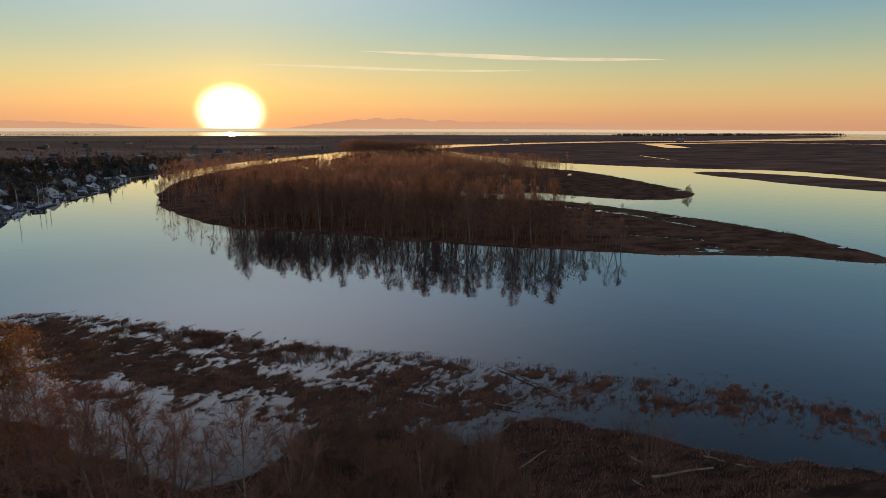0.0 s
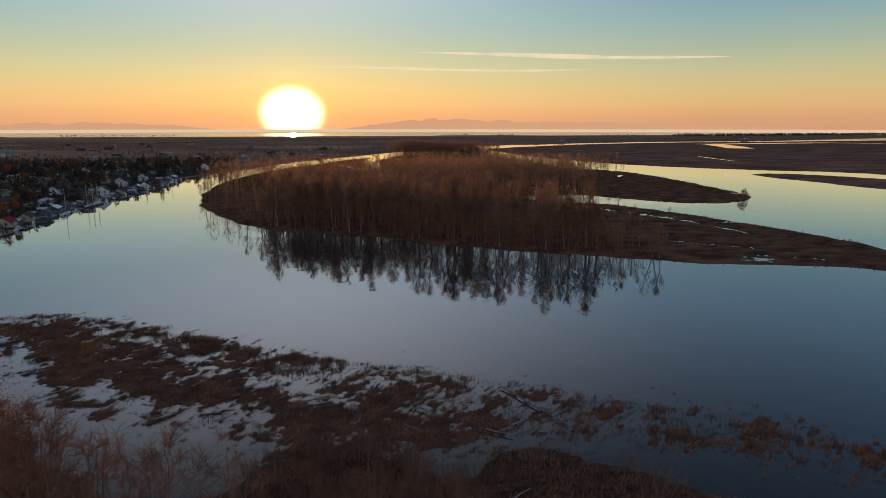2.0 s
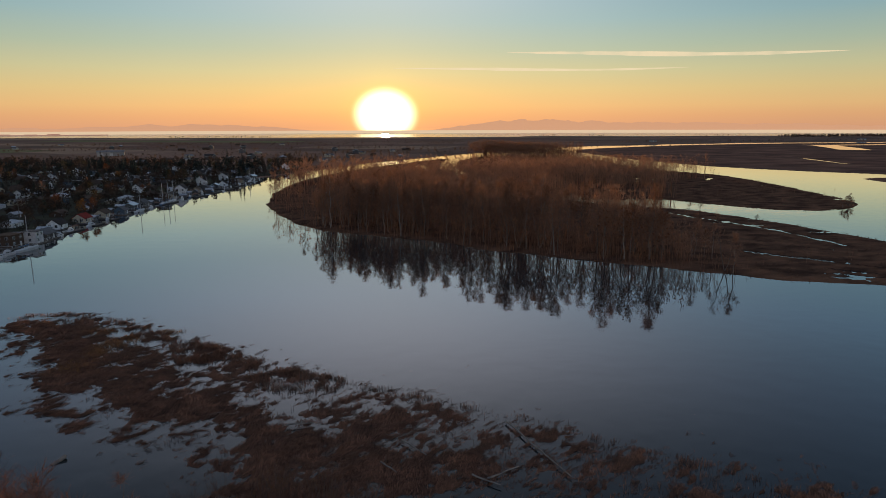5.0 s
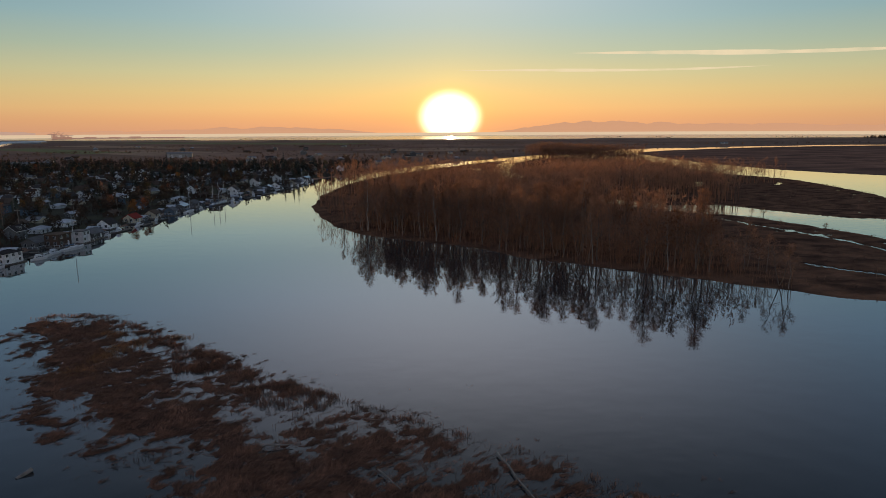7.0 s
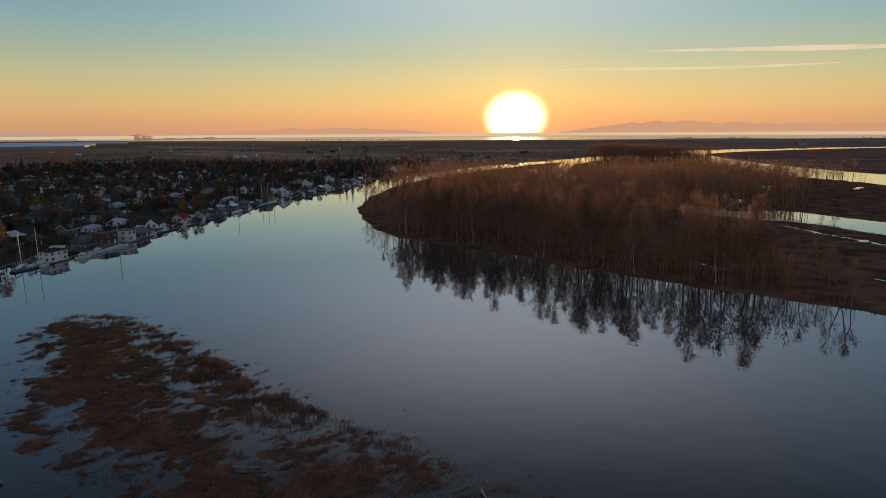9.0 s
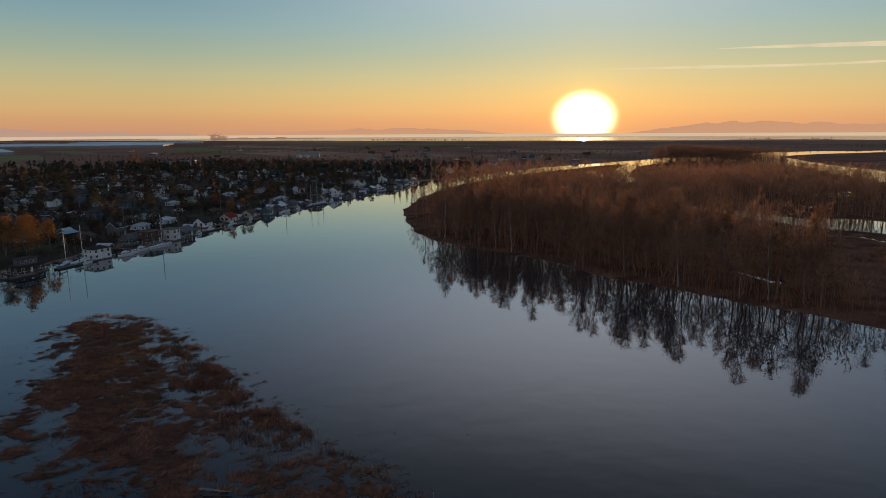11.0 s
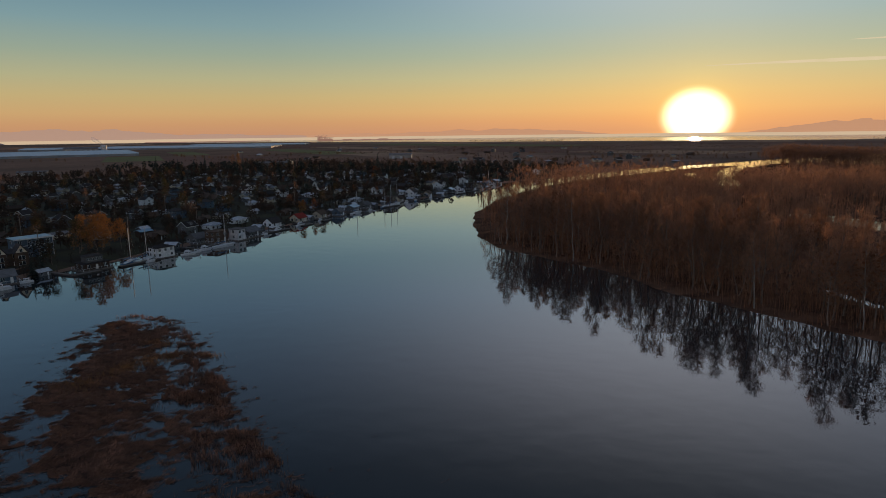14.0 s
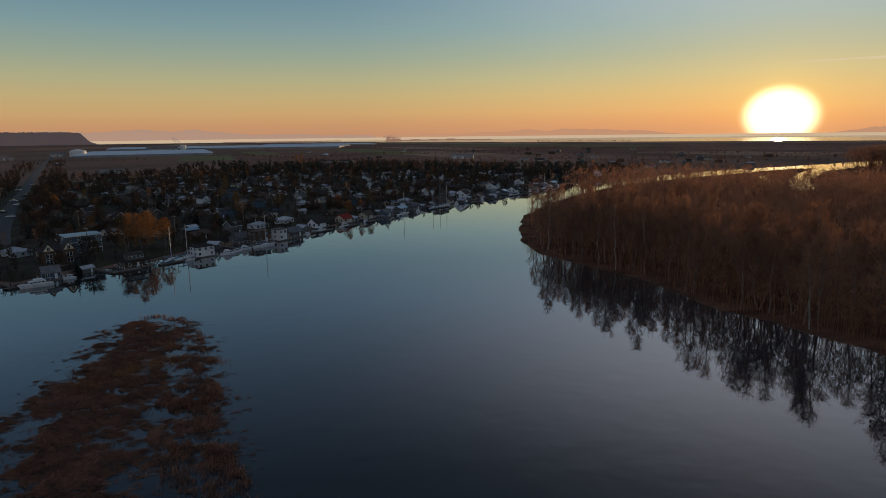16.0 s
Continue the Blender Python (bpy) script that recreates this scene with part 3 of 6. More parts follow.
shore = inside_distance(spots[:, 0], spots[:, 1], ISLAND)
ground_z = island_height(spots[:, 0], spots[:, 1])
mask = np.array([in_wood(x, y) for x, y in spots]) & (shore > 1.6) & (ground_z > 0.12)
thin = fbm(spots[:, 0] / 30, spots[:, 1] / 30, 91) > 0.33
thin &= ~((spots[:, 0] > 78) & (spots[:, 1] > 198) & (spots[:, 1] < 350) & (rng.rand(len(spots)) < 0.68))
thin &= ~((spots[:, 0] < -6) & (spots[:, 1] < 440) & (rng.rand(len(spots)) < 0.84))
mask &= thin
spots, shore, ground_z = spots[mask], shore[mask], ground_z[mask]
front = (spots[:, 1] < 300 + 0 * spots[:, 0]) & (shore < 34)
order = np.argsort(spots[:, 1] + 0.35 * spots[:, 0])
near_set = [i for i in order if front[i]][:290]
near_flags = np.zeros(len(spots), bool)
near_flags[near_set] = True

island_protos = [bare_tree(11, 18, TRUNKTREE, limbs=24, twigs=9), bare_tree(12, 19.5, TRUNKTREE, limbs=26, twigs=9, base=0.35, width=0.27),
                 bare_tree(13, 16, TRUNKTREE, limbs=22, twigs=9, width=0.36, stems=2), bare_tree(14, 20, "tall pale-barked alder with a sparse crown", bark=PALEBARK, limbs=18, base=0.45, width=0.24),
                 bare_tree(15, 14, TRUNKTREE, limbs=22, twigs=9, base=0.2, width=0.32), bare_tree(16, 15, "slender leafless tree with a few rust leaves", leaves=RUST, count=160, limbs=18, width=0.25)]
for i in near_set:
    x, y = spots[i]
    s = 0.86 + 0.30 * rng.rand()
    if x < 0:
        s *= 0.80
    if x > 108:
        s *= 0.62
    k = [0, 1, 2, 4, 2, 0, 1, 4, 5][rng.randint(9)] if rng.rand() > 0.06 else 3
    k = k if rng.rand() > 0.06 else 5
    place(island_protos[k], x, y, ground_z[i] - 0.1, rng.rand() * 360, s)
# one tall lone alder on the shore and two beside it
for x, y, k, s in ((102, 190, 1, 1.08), (118, 176, 2, 0.74), (95, 192, 3, 0.82), (52, 224, 0, 1.05)):
    place(island_protos[k], x, y, 0.4, 40 * k, s)


def mass(name, places, sizes, mat, seed, label, category, limbs=9, twigs=4, stem=0.012, broad=0.0030):
    """A wood too dense to count, as one mesh of three-sided stems, limbs and twigs."""
    r = np.random.RandomState(seed)
    foot = np.array(places, float) - (0, 0, 0.3)
    h = np.asarray(sizes, float)
    n = len(h)
    top = foot + np.stack([r.randn(n) * 0.04 * h, r.randn(n) * 0.04 * h, h], 1)
    rim = [foot + np.stack([np.cos(a) * stem * h, np.sin(a) * stem * h, 0 * h], 1) for a in (0.0, 2.094, 4.189)]
    stems = np.concatenate([np.stack([rim[k], rim[(k + 1) % 3], top], 1) for k in range(3)])
    k = np.repeat(np.arange(n), limbs)
    hk = h[k]
    f = 0.28 + 0.7 * r.rand(len(k))
    p = foot[k] + (top - foot)[k] * f[:, None]
    w, l = r.rand(len(k)) * 6.283, hk * 0.30 * (1.1 - f)
    c, s = np.cos(w), np.sin(w)
    e = p + np.stack([c * l, s * l, l * (0.7 + 0.6 * r.rand(len(k)))], 1)
    sd = np.stack([-s, c, 0 * c], 1) * (0.0035 * hk)[:, None]
    arms = np.stack([p - sd, p + sd, e], 1)
    t = np.repeat(np.arange(len(k)), twigs)
    q = p[t] + (e - p)[t] * (0.3 + 0.7 * r.rand(len(t), 1))
    d = r.randn(len(t), 3) * 0.7 + np.stack([c[t] * 0.5, s[t] * 0.5, 0.8 + 0 * t], 1)
    sd = r.randn(len(t), 3) * (broad * hk[t])[:, None]
    shoots = np.stack([q - sd, q + sd, q + d * (0.055 * hk[t])[:, None]], 1)
    v = np.concatenate([stems, arms, shoots]).reshape(-1, 3)
    return tagged(raw(name, v.tolist(), np.arange(len(v)).reshape(-1, 3).tolist(), mat), label, category, kind="stuff")


far_idx = np.nonzero(~near_flags)[0]
far_idx = far_idx[rng.rand(len(far_idx)) < np.where(spots[far_idx, 1] > 480, 0.75, 0.95)]
mass("island_wood", [(*spots[i], ground_z[i]) for i in far_idx], 11 + 7 * rng.rand(len(far_idx)) + 3.5 * np.clip((spots[far_idx, 1] - 300) / 80, 0, 1) * np.clip((500 - spots[far_idx, 1]) / 60, -1, 1), TWIG, 6, "dense leafless wood covering the island", "wood", limbs=12, twigs=7)
bx, by = rng.uniform(-44, 78, 1700), rng.uniform(425, 590, 1700)
okb = (inside_distance(bx, by, ISLAND) > 2.5) & (island_height(bx, by) > 0.15) & (fbm(bx / 25, by / 25, 97) > 0.36)
bx, by = bx[okb][:620], by[okb][:620]
mass("back_wood", np.stack([bx, by, island_height(bx, by)], 1), 7 + 4 * rng.rand(len(bx)), TWIG, 7, "leafless trees on the far shore of the island", "wood", limbs=11, twigs=7)
rx, ry = rng.uniform(128, 255, 1700), rng.uniform(735, 895, 1700)
okr = (inside_distance(rx, ry, ISLAND) > 2) & (np.abs((rx - 188) * 0.84 + (ry - 815) * 0.55) < 26)
rx, ry = rx[okr], ry[okr]
mass("rear_wood", np.stack([rx, ry, island_height(rx, ry).clip(0.1)], 1), 15 + 9 * fbm(rx / 18, ry / 18, 98) + 2 * rng.rand(len(rx)), TWIG, 12, "tall leafless wood at the head of the island", "wood", limbs=11, twigs=7)
ux, uy = rng.uniform(-44, 128, 7000), rng.uniform(165, 420, 7000)
ud = inside_distance(ux, uy, ISLAND)
oku = (ud > 2) & (ud < 60) & (island_height(ux, uy) > 0.1) & (ux < 112) & ((ux > -6) | (rng.rand(7000) < 0.12)) & (rng.rand(7000) < np.clip(1.1 - ud / 60, 0.2, 1))
ux, uy = ux[oku][:2300], uy[oku][:2300]
mass("underwood", np.stack([ux, uy, island_height(ux, uy)], 1), (5 + 7 * rng.rand(len(ux))) * np.where(ux < -5, 0.6, 1.0), TWIG, 14, "young leafless trees crowding under the wood", "wood", limbs=14, twigs=6, stem=0.008, broad=0.0048)
brush = np.stack([rng.uniform(-48, 300, 9000), rng.uniform(135, 640, 9000)], 1)
bz = island_height(brush[:, 0], brush[:, 1])
bd = inside_distance(brush[:, 0], brush[:, 1], ISLAND)
ok = (bz > 0.05) & (bd > 0.3) & (np.array([in_wood(x - 6, y) for x, y in brush]) | (rng.rand(9000) < 0.05))
brush, bz = brush[ok], bz[ok]
rim = ISLAND[(ISLAND[:, 1] < 420) & (ISLAND[:, 0] < 106)]
rim = np.repeat(rim, 150, axis=0) + rng.randn(len(rim) * 150, 2) * 8.0
rz, rd = island_height(rim[:, 0], rim[:, 1]), inside_distance(rim[:, 0], rim[:, 1], ISLAND)
rim, rz = rim[(rz > 0.0) & (rd < 24)], rz[(rz > 0.0) & (rd < 24)]
brush, bz = np.concatenate([brush, rim]), np.concatenate([bz, rz])
mass("island_brush", [(x, y, z) for (x, y), z in zip(brush, bz)], (1.3 + 4.2 * rng.rand(len(brush)) ** 1.6) * np.clip(0.75 + brush[:, 0] / 60, 0.35, 1.0), TWIG, 8, "brown leafless brush under the trees", "brush", limbs=9, twigs=2, stem=0.012)
low = np.stack([rng.uniform(-52, 190, 2600), rng.uniform(440, 860, 2600)], 1)
lz, ld = island_height(low[:, 0], low[:, 1]), inside_distance(low[:, 0], low[:, 1], ISLAND)
ok = (lz > 0.15) & (ld > 1) & (low[:, 0] < 128 + (low[:, 1] - 470) * 0.12) & (fbm(low[:, 0] / 35, low[:, 1] / 35, 93) > 0.42)
low, lz = low[ok], lz[ok]
mass("marsh_scrub", [(x, y, z) for (x, y), z in zip(low, lz)], np.where(low[:, 1] < 520, 5.0, 2.6) * (0.6 + 0.8 * rng.rand(len(low))), TWIG, 10, "low leafless scrub on the back of the island", "scrub", limbs=11, twigs=6)
nw = [(x, y) for x, y in zip(np.interp(np.arange(380, 690, 4.0), (380, 430, 520, 605, 715), (-46, -47, -34, -5, 44)), np.arange(380, 690, 4.0))]
for n, (x, y) in enumerate(nw[::2]):
    x, y = x + 3 * rng.rand(), y + 3 * rng.rand()
    place(island_protos[(2, 4, 0)[n % 3]], x, y, 0.5, 70 * n, (0.40 if y < 440 else 0.52) + 0.16 * rng.rand())
# bushes at the end of the grass spit and along the channel
bush_proto = bare_tree(31, 4.2, "leafless shrub at the tip of the grass spit", limbs=18, base=0.05, width=0.5, stems=3)
for x, y, s in ((256, 306, 1.5), (262, 313, 1.25), (250, 302, 0.9), (166, 268, 0.9), (160, 284, 0.7), (184, 268, 0.6), (180, 310, 0.9), (176, 313, 0.7)):
    place(bush_proto, x, y, 0.4, x * 7, s)
row = [(280 + 14 * rng.rand(), y + 4 * rng.rand(), 0.6) for y in np.arange(500, 600, 5)] + [(262 + 16 * rng.rand(), y, 0.6) for y in np.arange(600, 850, 6)]
mass("channel_trees", row, 7 + 6 * rng.rand(len(row)), TWIG, 9, "row of leafless trees along the channel", "trees", limbs=12, twigs=6)


# ---- reeds ----
def blades(name, x, y, z, heading, lift, length, width, mat, label):
    """Many single blades, each a thin bent strip."""
    d = np.stack([np.cos(heading) * np.cos(lift), np.sin(heading) * np.cos(lift), np.sin(lift)], 1)
    s = np.stack([-np.sin(heading), np.cos(heading), 0 * heading], 1) * width[:, None]
    p = np.stack([x, y, z], 1)
    m = p + d * (length * 0.6)[:, None]
    e = m + (d * np.array((1, 1, 0.3)) - np.array((0, 0, 0.12))) * (length * 0.4)[:, None]
    v = np.stack([p - s, p + s, m + s * 0.8, m - s * 0.8, e], 1).reshape(-1, 3)
    n = np.arange(len(x)) * 5
    f = np.stack([n, n + 1, n + 2, n + 3], 1).tolist() + np.stack([n + 3, n + 2, n + 4], 1).tolist()
    return tagged(raw(name, v.tolist(), f, mat), label, "reeds", kind="stuff")


along, across = rng.uniform(-132, 36, 900000), rng.uniform(56, 121, 900000)
rx, ry = along * 0.80 + across * 0.60, across * 0.80 - along * 0.60
cover = reed_cover(rx, ry)
lay, by = rx * 0.77 + ry * 0.64, ry * 0.77 - rx * 0.64
strand = vnoise(lay / 1.6, (by + 1.2 * vnoise(lay / 4, by / 4, 72)) / 0.28, 73)
pick = ((cover > 0.01) & (rng.rand(len(rx)) < 0.60)) | ((cover > 0.015 - (0.11 + 0.08 * np.clip((rx - 15) / 20, 0, 1)) * rng.rand(len(rx)) ** 1.6) & (strand > 0.6))
gx, gy, firm = rx[pick][:150000], ry[pick][:150000], np.clip(cover[pick][:150000] * 9, 0, 1)
flow = 0.75 + 3.0 * (fbm(gx / 6, gy / 6, 71) - 0.5) + 0.5 * rng.randn(len(gx))
blades("matted_grass", gx, gy, np.maximum(reed_height(gx, gy), 0.0) + 0.02, flow, 0.10 + (0.25 + 0.75 * firm) * rng.rand(len(gx)), 0.28 + 0.55 * rng.rand(len(gx)), 0.010 + 0.018 * rng.rand(len(gx)), REED, "long brown marsh grass combed flat by the tide")
# reeds upright along the outer rim, in two clumps inside it and in odd tufts
RIM = np.array([(-57, 150), (-53, 152.5), (-48, 153), (-41, 150), (-33.5, 146), (-25.5, 139.5), (-17.5, 132), (-13, 129.5), (-2, 120.5), (1, 117), (7, 115), (14.5, 110.5), (24, 104.5), (32, 100), (38, 95.5), (47, 90), (53, 84), (61, 79.5), (67.5, 74), (71.5, 70.5), (75.5, 66), (79.5, 63.5), (84, 59)])
run = np.concatenate([[0], np.cumsum(np.hypot(*np.diff(RIM, axis=0).T))])
at = rng.rand(16000) * run[-1]
fx, fy = np.interp(at, run, RIM[:, 0]) + 0.9 * rng.randn(len(at)), np.interp(at, run, RIM[:, 1]) - np.abs(1.1 * rng.randn(len(at)))
keep = (fbm(fx / 2.2, fy / 1.4, 76) > 0.50 + 0.11 * np.clip((fx - 5) / 30, 0, 1)) | (rng.rand(len(fx)) < 0.06)
stand = [np.stack([fx, fy], 1)[keep]]
for shape, n in (([(-17.5, 129), (-11, 129.5), (-2, 121.5), (-3, 118.5), (-13, 119.5)], 5200), ([(0, 111), (4.6, 116), (16.5, 109), (15, 105.5), (7, 105)], 3600), ([(-54, 146), (-48, 150), (-36, 144), (-30, 136), (-44, 141)], 700)):
    q = np.array(shape, float)
    px, py = rng.uniform(q[:, 0].min(), q[:, 0].max(), n * 3), rng.uniform(q[:, 1].min(), q[:, 1].max(), n * 3)
    ok = (inside_distance(px, py, q) > -0.5) & (fbm(px / 1.8, py / 1.2, 77) > 0.47)
    stand.append(np.stack([px, py], 1)[ok][:n])
clump = fbm(rx / 2.4, ry / 1.6, 75)
pick = (inside_distance(rx, ry, REEDBED) > 0) & (rng.rand(len(rx)) < 0.22) & (((rx > 30) & (clump > 0.60)) | ((rx <= 30) & (clump > 0.68)))
stand.append(np.stack([rx, ry], 1)[pick][:3800])
sx, sy = np.concatenate(stand).T
blades("standing_reeds", sx, sy, np.maximum(reed_height(sx, sy), -0.1), rng.rand(len(sx)) * 6.283, 1.0 + 0.55 * rng.rand(len(sx)), 0.40 + 0.85 * rng.rand(len(sx)), 0.012 + 0.014 * rng.rand(len(sx)), REED, "standing dry reeds in shallow water")
gold = np.concatenate([np.stack([cx + rng.randn(n) * sx, cy + rng.randn(n) * sy], 1) for cx, cy, sx, sy, n in ((-29, 128, 1.6, 3.4, 1300), (-34, 139, 2.0, 1.4, 350), (-26, 133, 1.4, 1.6, 400), (-20, 137, 1.6, 0.8, 250), (-30, 118, 2.2, 1.6, 400))])
blades("golden_reeds", gold[:, 0], gold[:, 1], np.maximum(reed_height(gold[:, 0], gold[:, 1]), -0.1), rng.rand(len(gold)) * 6.283, 0.6 + 0.8 * rng.rand(len(gold)), 0.4 + 0.6 * rng.rand(len(gold)), 0.014 + 0.016 * rng.rand(len(gold)), GOLDREED, "golden-brown reeds standing in the marsh")
hx, hy = rng.uniform(-46, 80, 150000), rng.uniform(46, 103, 150000)
hz = bank_height(hx, hy)
pick = hz > -0.03
hx, hy, hz = hx[pick][:60000], hy[pick][:60000], hz[pick][:60000]
blades("bank_grass", hx, hy, hz, 0.5 + 6 * (fbm(hx / 4, hy / 4, 78) - 0.5) + 0.7 * rng.randn(len(hx)), 0.15 + 1.0 * rng.rand(len(hx)), 0.30 + 0.55 * rng.rand(len(hx)), 0.010 + 0.014 * rng.rand(len(hx)), REED, "rough dark grass on the near bank")
tx, ty = rng.uniform(-48, 305, 120000), rng.uniform(128, 470, 120000)
tz = island_height(tx, ty)
pick = (tz > 0.1) & (inside_distance(tx, ty, ISLAND) > 0.3)
tx, ty, tz = tx[pick][:24000], ty[pick][:24000], tz[pick][:24000]
blades("island_grass", tx, ty, tz - 0.05, 5.5 + 2 * fbm(tx / 20, ty / 20, 79), 0.5 + 0.7 * rng.rand(len(tx)), 0.6 + 0.9 * rng.rand(len(tx)), 0.05 + 0.06 * rng.rand(len(tx)), SPIT, "coarse dead grass on the tidal spits")


# ---- near bank: trees, brush and driftwood ----
GREYWOOD = material("weathered_driftwood", (0.30, 0.245, 0.20), (0.15, 0.12, 0.10), 0.85, scale=1.2, fine=16)


def log(x0, y0, x1, y1, z0, z1, r, label, stubs=2, seed=0):
    r_ = np.random.RandomState(seed + 3)
    a, b = np.array((x0, y0, z0)), np.array((x1, y1, z1))
    v, f = [], []
    prev, pr = a, r
    for k in range(1, 6):
        q = a + (b - a) * k / 5 + r_.randn(3) * r * 0.35 * (k < 5)
        tube_into(v, f, prev, q, pr, r * (1 - 0.09 * k), 8)
        prev, pr = q, r * (1 - 0.09 * k)
    root = tagged(raw("log", v, f, GREYWOOD), label, "log", "driftwood logs")
    for k in range(stubs):
        v, f = [], []
        p = a + (b - a) * (0.25 + 0.5 * r_.rand())
        tube_into(v, f, p, p + r_.randn(3) * np.array((0.7, 0.7, 0.4)) + np.array((0, 0, 0.5)), r * 0.35, r * 0.1, 5)
        raw("branch_stub", v, f, GREYWOOD, root)
    return root


for n, (x0, y0, x1, y1, z, r, lab) in enumerate(((39.5, 92, 44.5, 77.5, 0.36, 0.14, "long grey drift log lying across the reeds"), (34.7, 78.1, 38.9, 80.4, 0.36, 0.12, "thin drift pole in the marsh"),
        (9.4, 93.6, 13.2, 94.1, 0.4, 0.13, "drift pole lying on matted grass"), (22.3, 82.9, 24.2, 80.4, 0.4, 0.11, "short drift log in matted grass"), (25, 88, 28, 84, 0.4, 0.11, "thin drift pole in wet grass"),
        (41.9, 53.6, 50.2, 53.0, 1.32, 0.17, "long pale drift log on the dark bank"), (27.8, 60.0, 33.2, 62.9, 1.3, 0.13, "bleached branch on the dark bank"), (24.3, 61.1, 26.5, 62.9, 1.3, 0.10, "bleached drift pole on the bank"),
        (25.9, 62.7, 26.0, 61.2, 1.3, 0.09, "short bleached stick on the bank"), (42.3, 58.2, 42.8, 56.5, 1.3, 0.11, "pale stub of driftwood on the bank"), (51.3, 56.0, 53.0, 54.2, 1.0, 0.13, "forked driftwood branch at the water's edge"),
        (53.8, 53.3, 55.8, 51.9, 0.9, 0.12, "drift log at the water's edge"), (39.4, 53.7, 39.9, 52.3, 1.32, 0.10, "broken drift pole on the bank"), (33, 79, 36, 76.5, 0.4, 0.12, "pale drift log at the bank"))):
    log(x0, y0, x1, y1, z, z - 0.04, r, lab, 2, n)
stump = tagged(raw("stump", *(lambda v, f: (tube_into(v, f, (-17.6, 86.6, -0.15), (-16.7, 88.1, 0.34), 0.30, 0.24, 12), (v, f))[1])([], []), GREYWOOD), "cut log end floating in still water", "log")

def thicket(seed, height, spread, shoots, label, leaves=None, count=0):
    """Many thin shoots fanning out of the ground, with side twigs and a few leaves."""
    root = empty("thicket", label, "shrub", "thickets on the bank")
    r = np.random.RandomState(seed)
    wv, wf, tv, tf = [], [], [], []
    for n in range(shoots):
        w, d = r.rand() * 6.283, spread * r.rand() ** 0.6
        foot = np.array((math.cos(w) * d * 0.55, math.sin(w) * d * 0.55, -0.2))
        h = height * (0.45 + 0.55 * r.rand())
        lean = np.array((math.cos(w) * d * 0.5, math.sin(w) * d * 0.5, 0)) + r.randn(3) * (0.35, 0.35, 0)
        mid, top = foot + lean * 0.35 + (0, 0, h * 0.55), foot + lean + (0, 0, h)
        tube_into(wv, wf, foot, mid, 0.012 + 0.004 * h, 0.010 + 0.002 * h, 3)
        tube_into(wv, wf, mid, top, 0.010 + 0.002 * h, 0.004, 3)
        for b in range(13):
            g = 0.25 + 0.72 * r.rand()
            q = foot + (mid - foot) * g / 0.55 if g < 0.55 else mid + (top - mid) * (g - 0.55) / 0.45
            e = r.randn(3) * (0.55, 0.55, 0.25) + (0, 0, 0.65)
            e = e / np.linalg.norm(e) * h * (0.12 + 0.16 * r.rand())
            side = np.cross(e, r.randn(3))
            side *= 0.008 / (np.linalg.norm(side) + 1e-9)
            for p0, p1, k in ((q, q + e, 1.0), (q + e * 0.5, q + e * 0.5 + r.randn(3) * 0.25 + (0, 0, 0.2), 0.7), (q + e * 0.7, q + e * 0.7 + r.randn(3) * 0.22 + (0, 0, 0.15), 0.6)):
                i = len(tv)
                tv.extend((tuple(p0 - side * k), tuple(p0 + side * k), tuple(p1)))
                tf.append((i, i + 1, i + 2))
    raw("trunk", wv, wf, BARK, root)
    raw("crown", tv, tf, REDTWIG, root)
    if leaves is not None:
        raw("leaves", *leaf_cloud(seed, np.array(tv)[2::3], count, 0.06), leaves, root)
    return root


near_protos = [bare_tree(51, 14, "leafless alder on the near bank", limbs=15, subs=10, twigs=13, base=0.22, width=0.46, fine=0.85, twig=REDTWIG), bare_tree(52, 15, "leafless many-stemmed tree on the near bank", limbs=18, subs=10, twigs=12, base=0.2, width=0.40, stems=3, fine=0.85, twig=REDTWIG),
               bare_tree(53, 17, "orange-leaved autumn tree on the near bank", leaves=GOLD, count=3400, leaf=0.10, limbs=18, subs=9, twigs=10, base=0.2, width=0.38, fine=0.6, twig=REDTWIG),
               thicket(54, 4.6, 2.6, 34, "thicket of thin shoots with a few yellow leaves", GOLD, 150),
               thicket(55, 3.6, 3.0, 40, "reddish leafless thicket on the near bank")]
for x, y, k, s in ((-3, 57, 0, 1.0), (-10, 60, 1, 1.05), (-13, 60, 0, 1.12), (-15.5, 62, 1, 0.98), (-17.5, 64.6, 0, 1.05), (-20, 67, 1, 1.0), (-23.5, 72.5, 2, 1.05), (-26, 70, 2, 1.0), (-28, 75, 2, 1.05), (-23, 66, 0, 1.1), (-31, 72, 2, 1.0), (-27, 64, 1, 1.0), (-6, 64, 0, 0.62), (-9.5, 67, 1, 0.6), (2, 60, 1, 0.75), (9, 58, 0, 0.7), (15, 56, 1, 0.7), (-21, 78, 4, 1.3), (22, 54, 0, 0.62)):
    place(near_protos[k], x, y, max(0.1, float(bank_height(np.array([x * 1.0]), np.array([y * 1.0]))[0])), 55 * x, s)
thick = 0
while thick < 200:
    x, y = (rng.uniform(-42, 58), rng.uniform(46, 99)) if thick < 120 else (rng.uniform(-2, 30), rng.uniform(47, 70))
    z = float(bank_height(np.array([x]), np.array([y]))[0])
    if z < 0.05 or (x > 26 and rng.rand() < 0.85) or (-12 < x < 0 and y > 68):
        continue
    place(near_protos[3 if 2 < x < 30 else 4], x, y, z - 0.1, rng.rand() * 360, (0.6 if y > 62 else 0.85) + 0.5 * rng.rand())
    thick += 1
drop_proto(*island_protos, bush_proto, *near_protos)

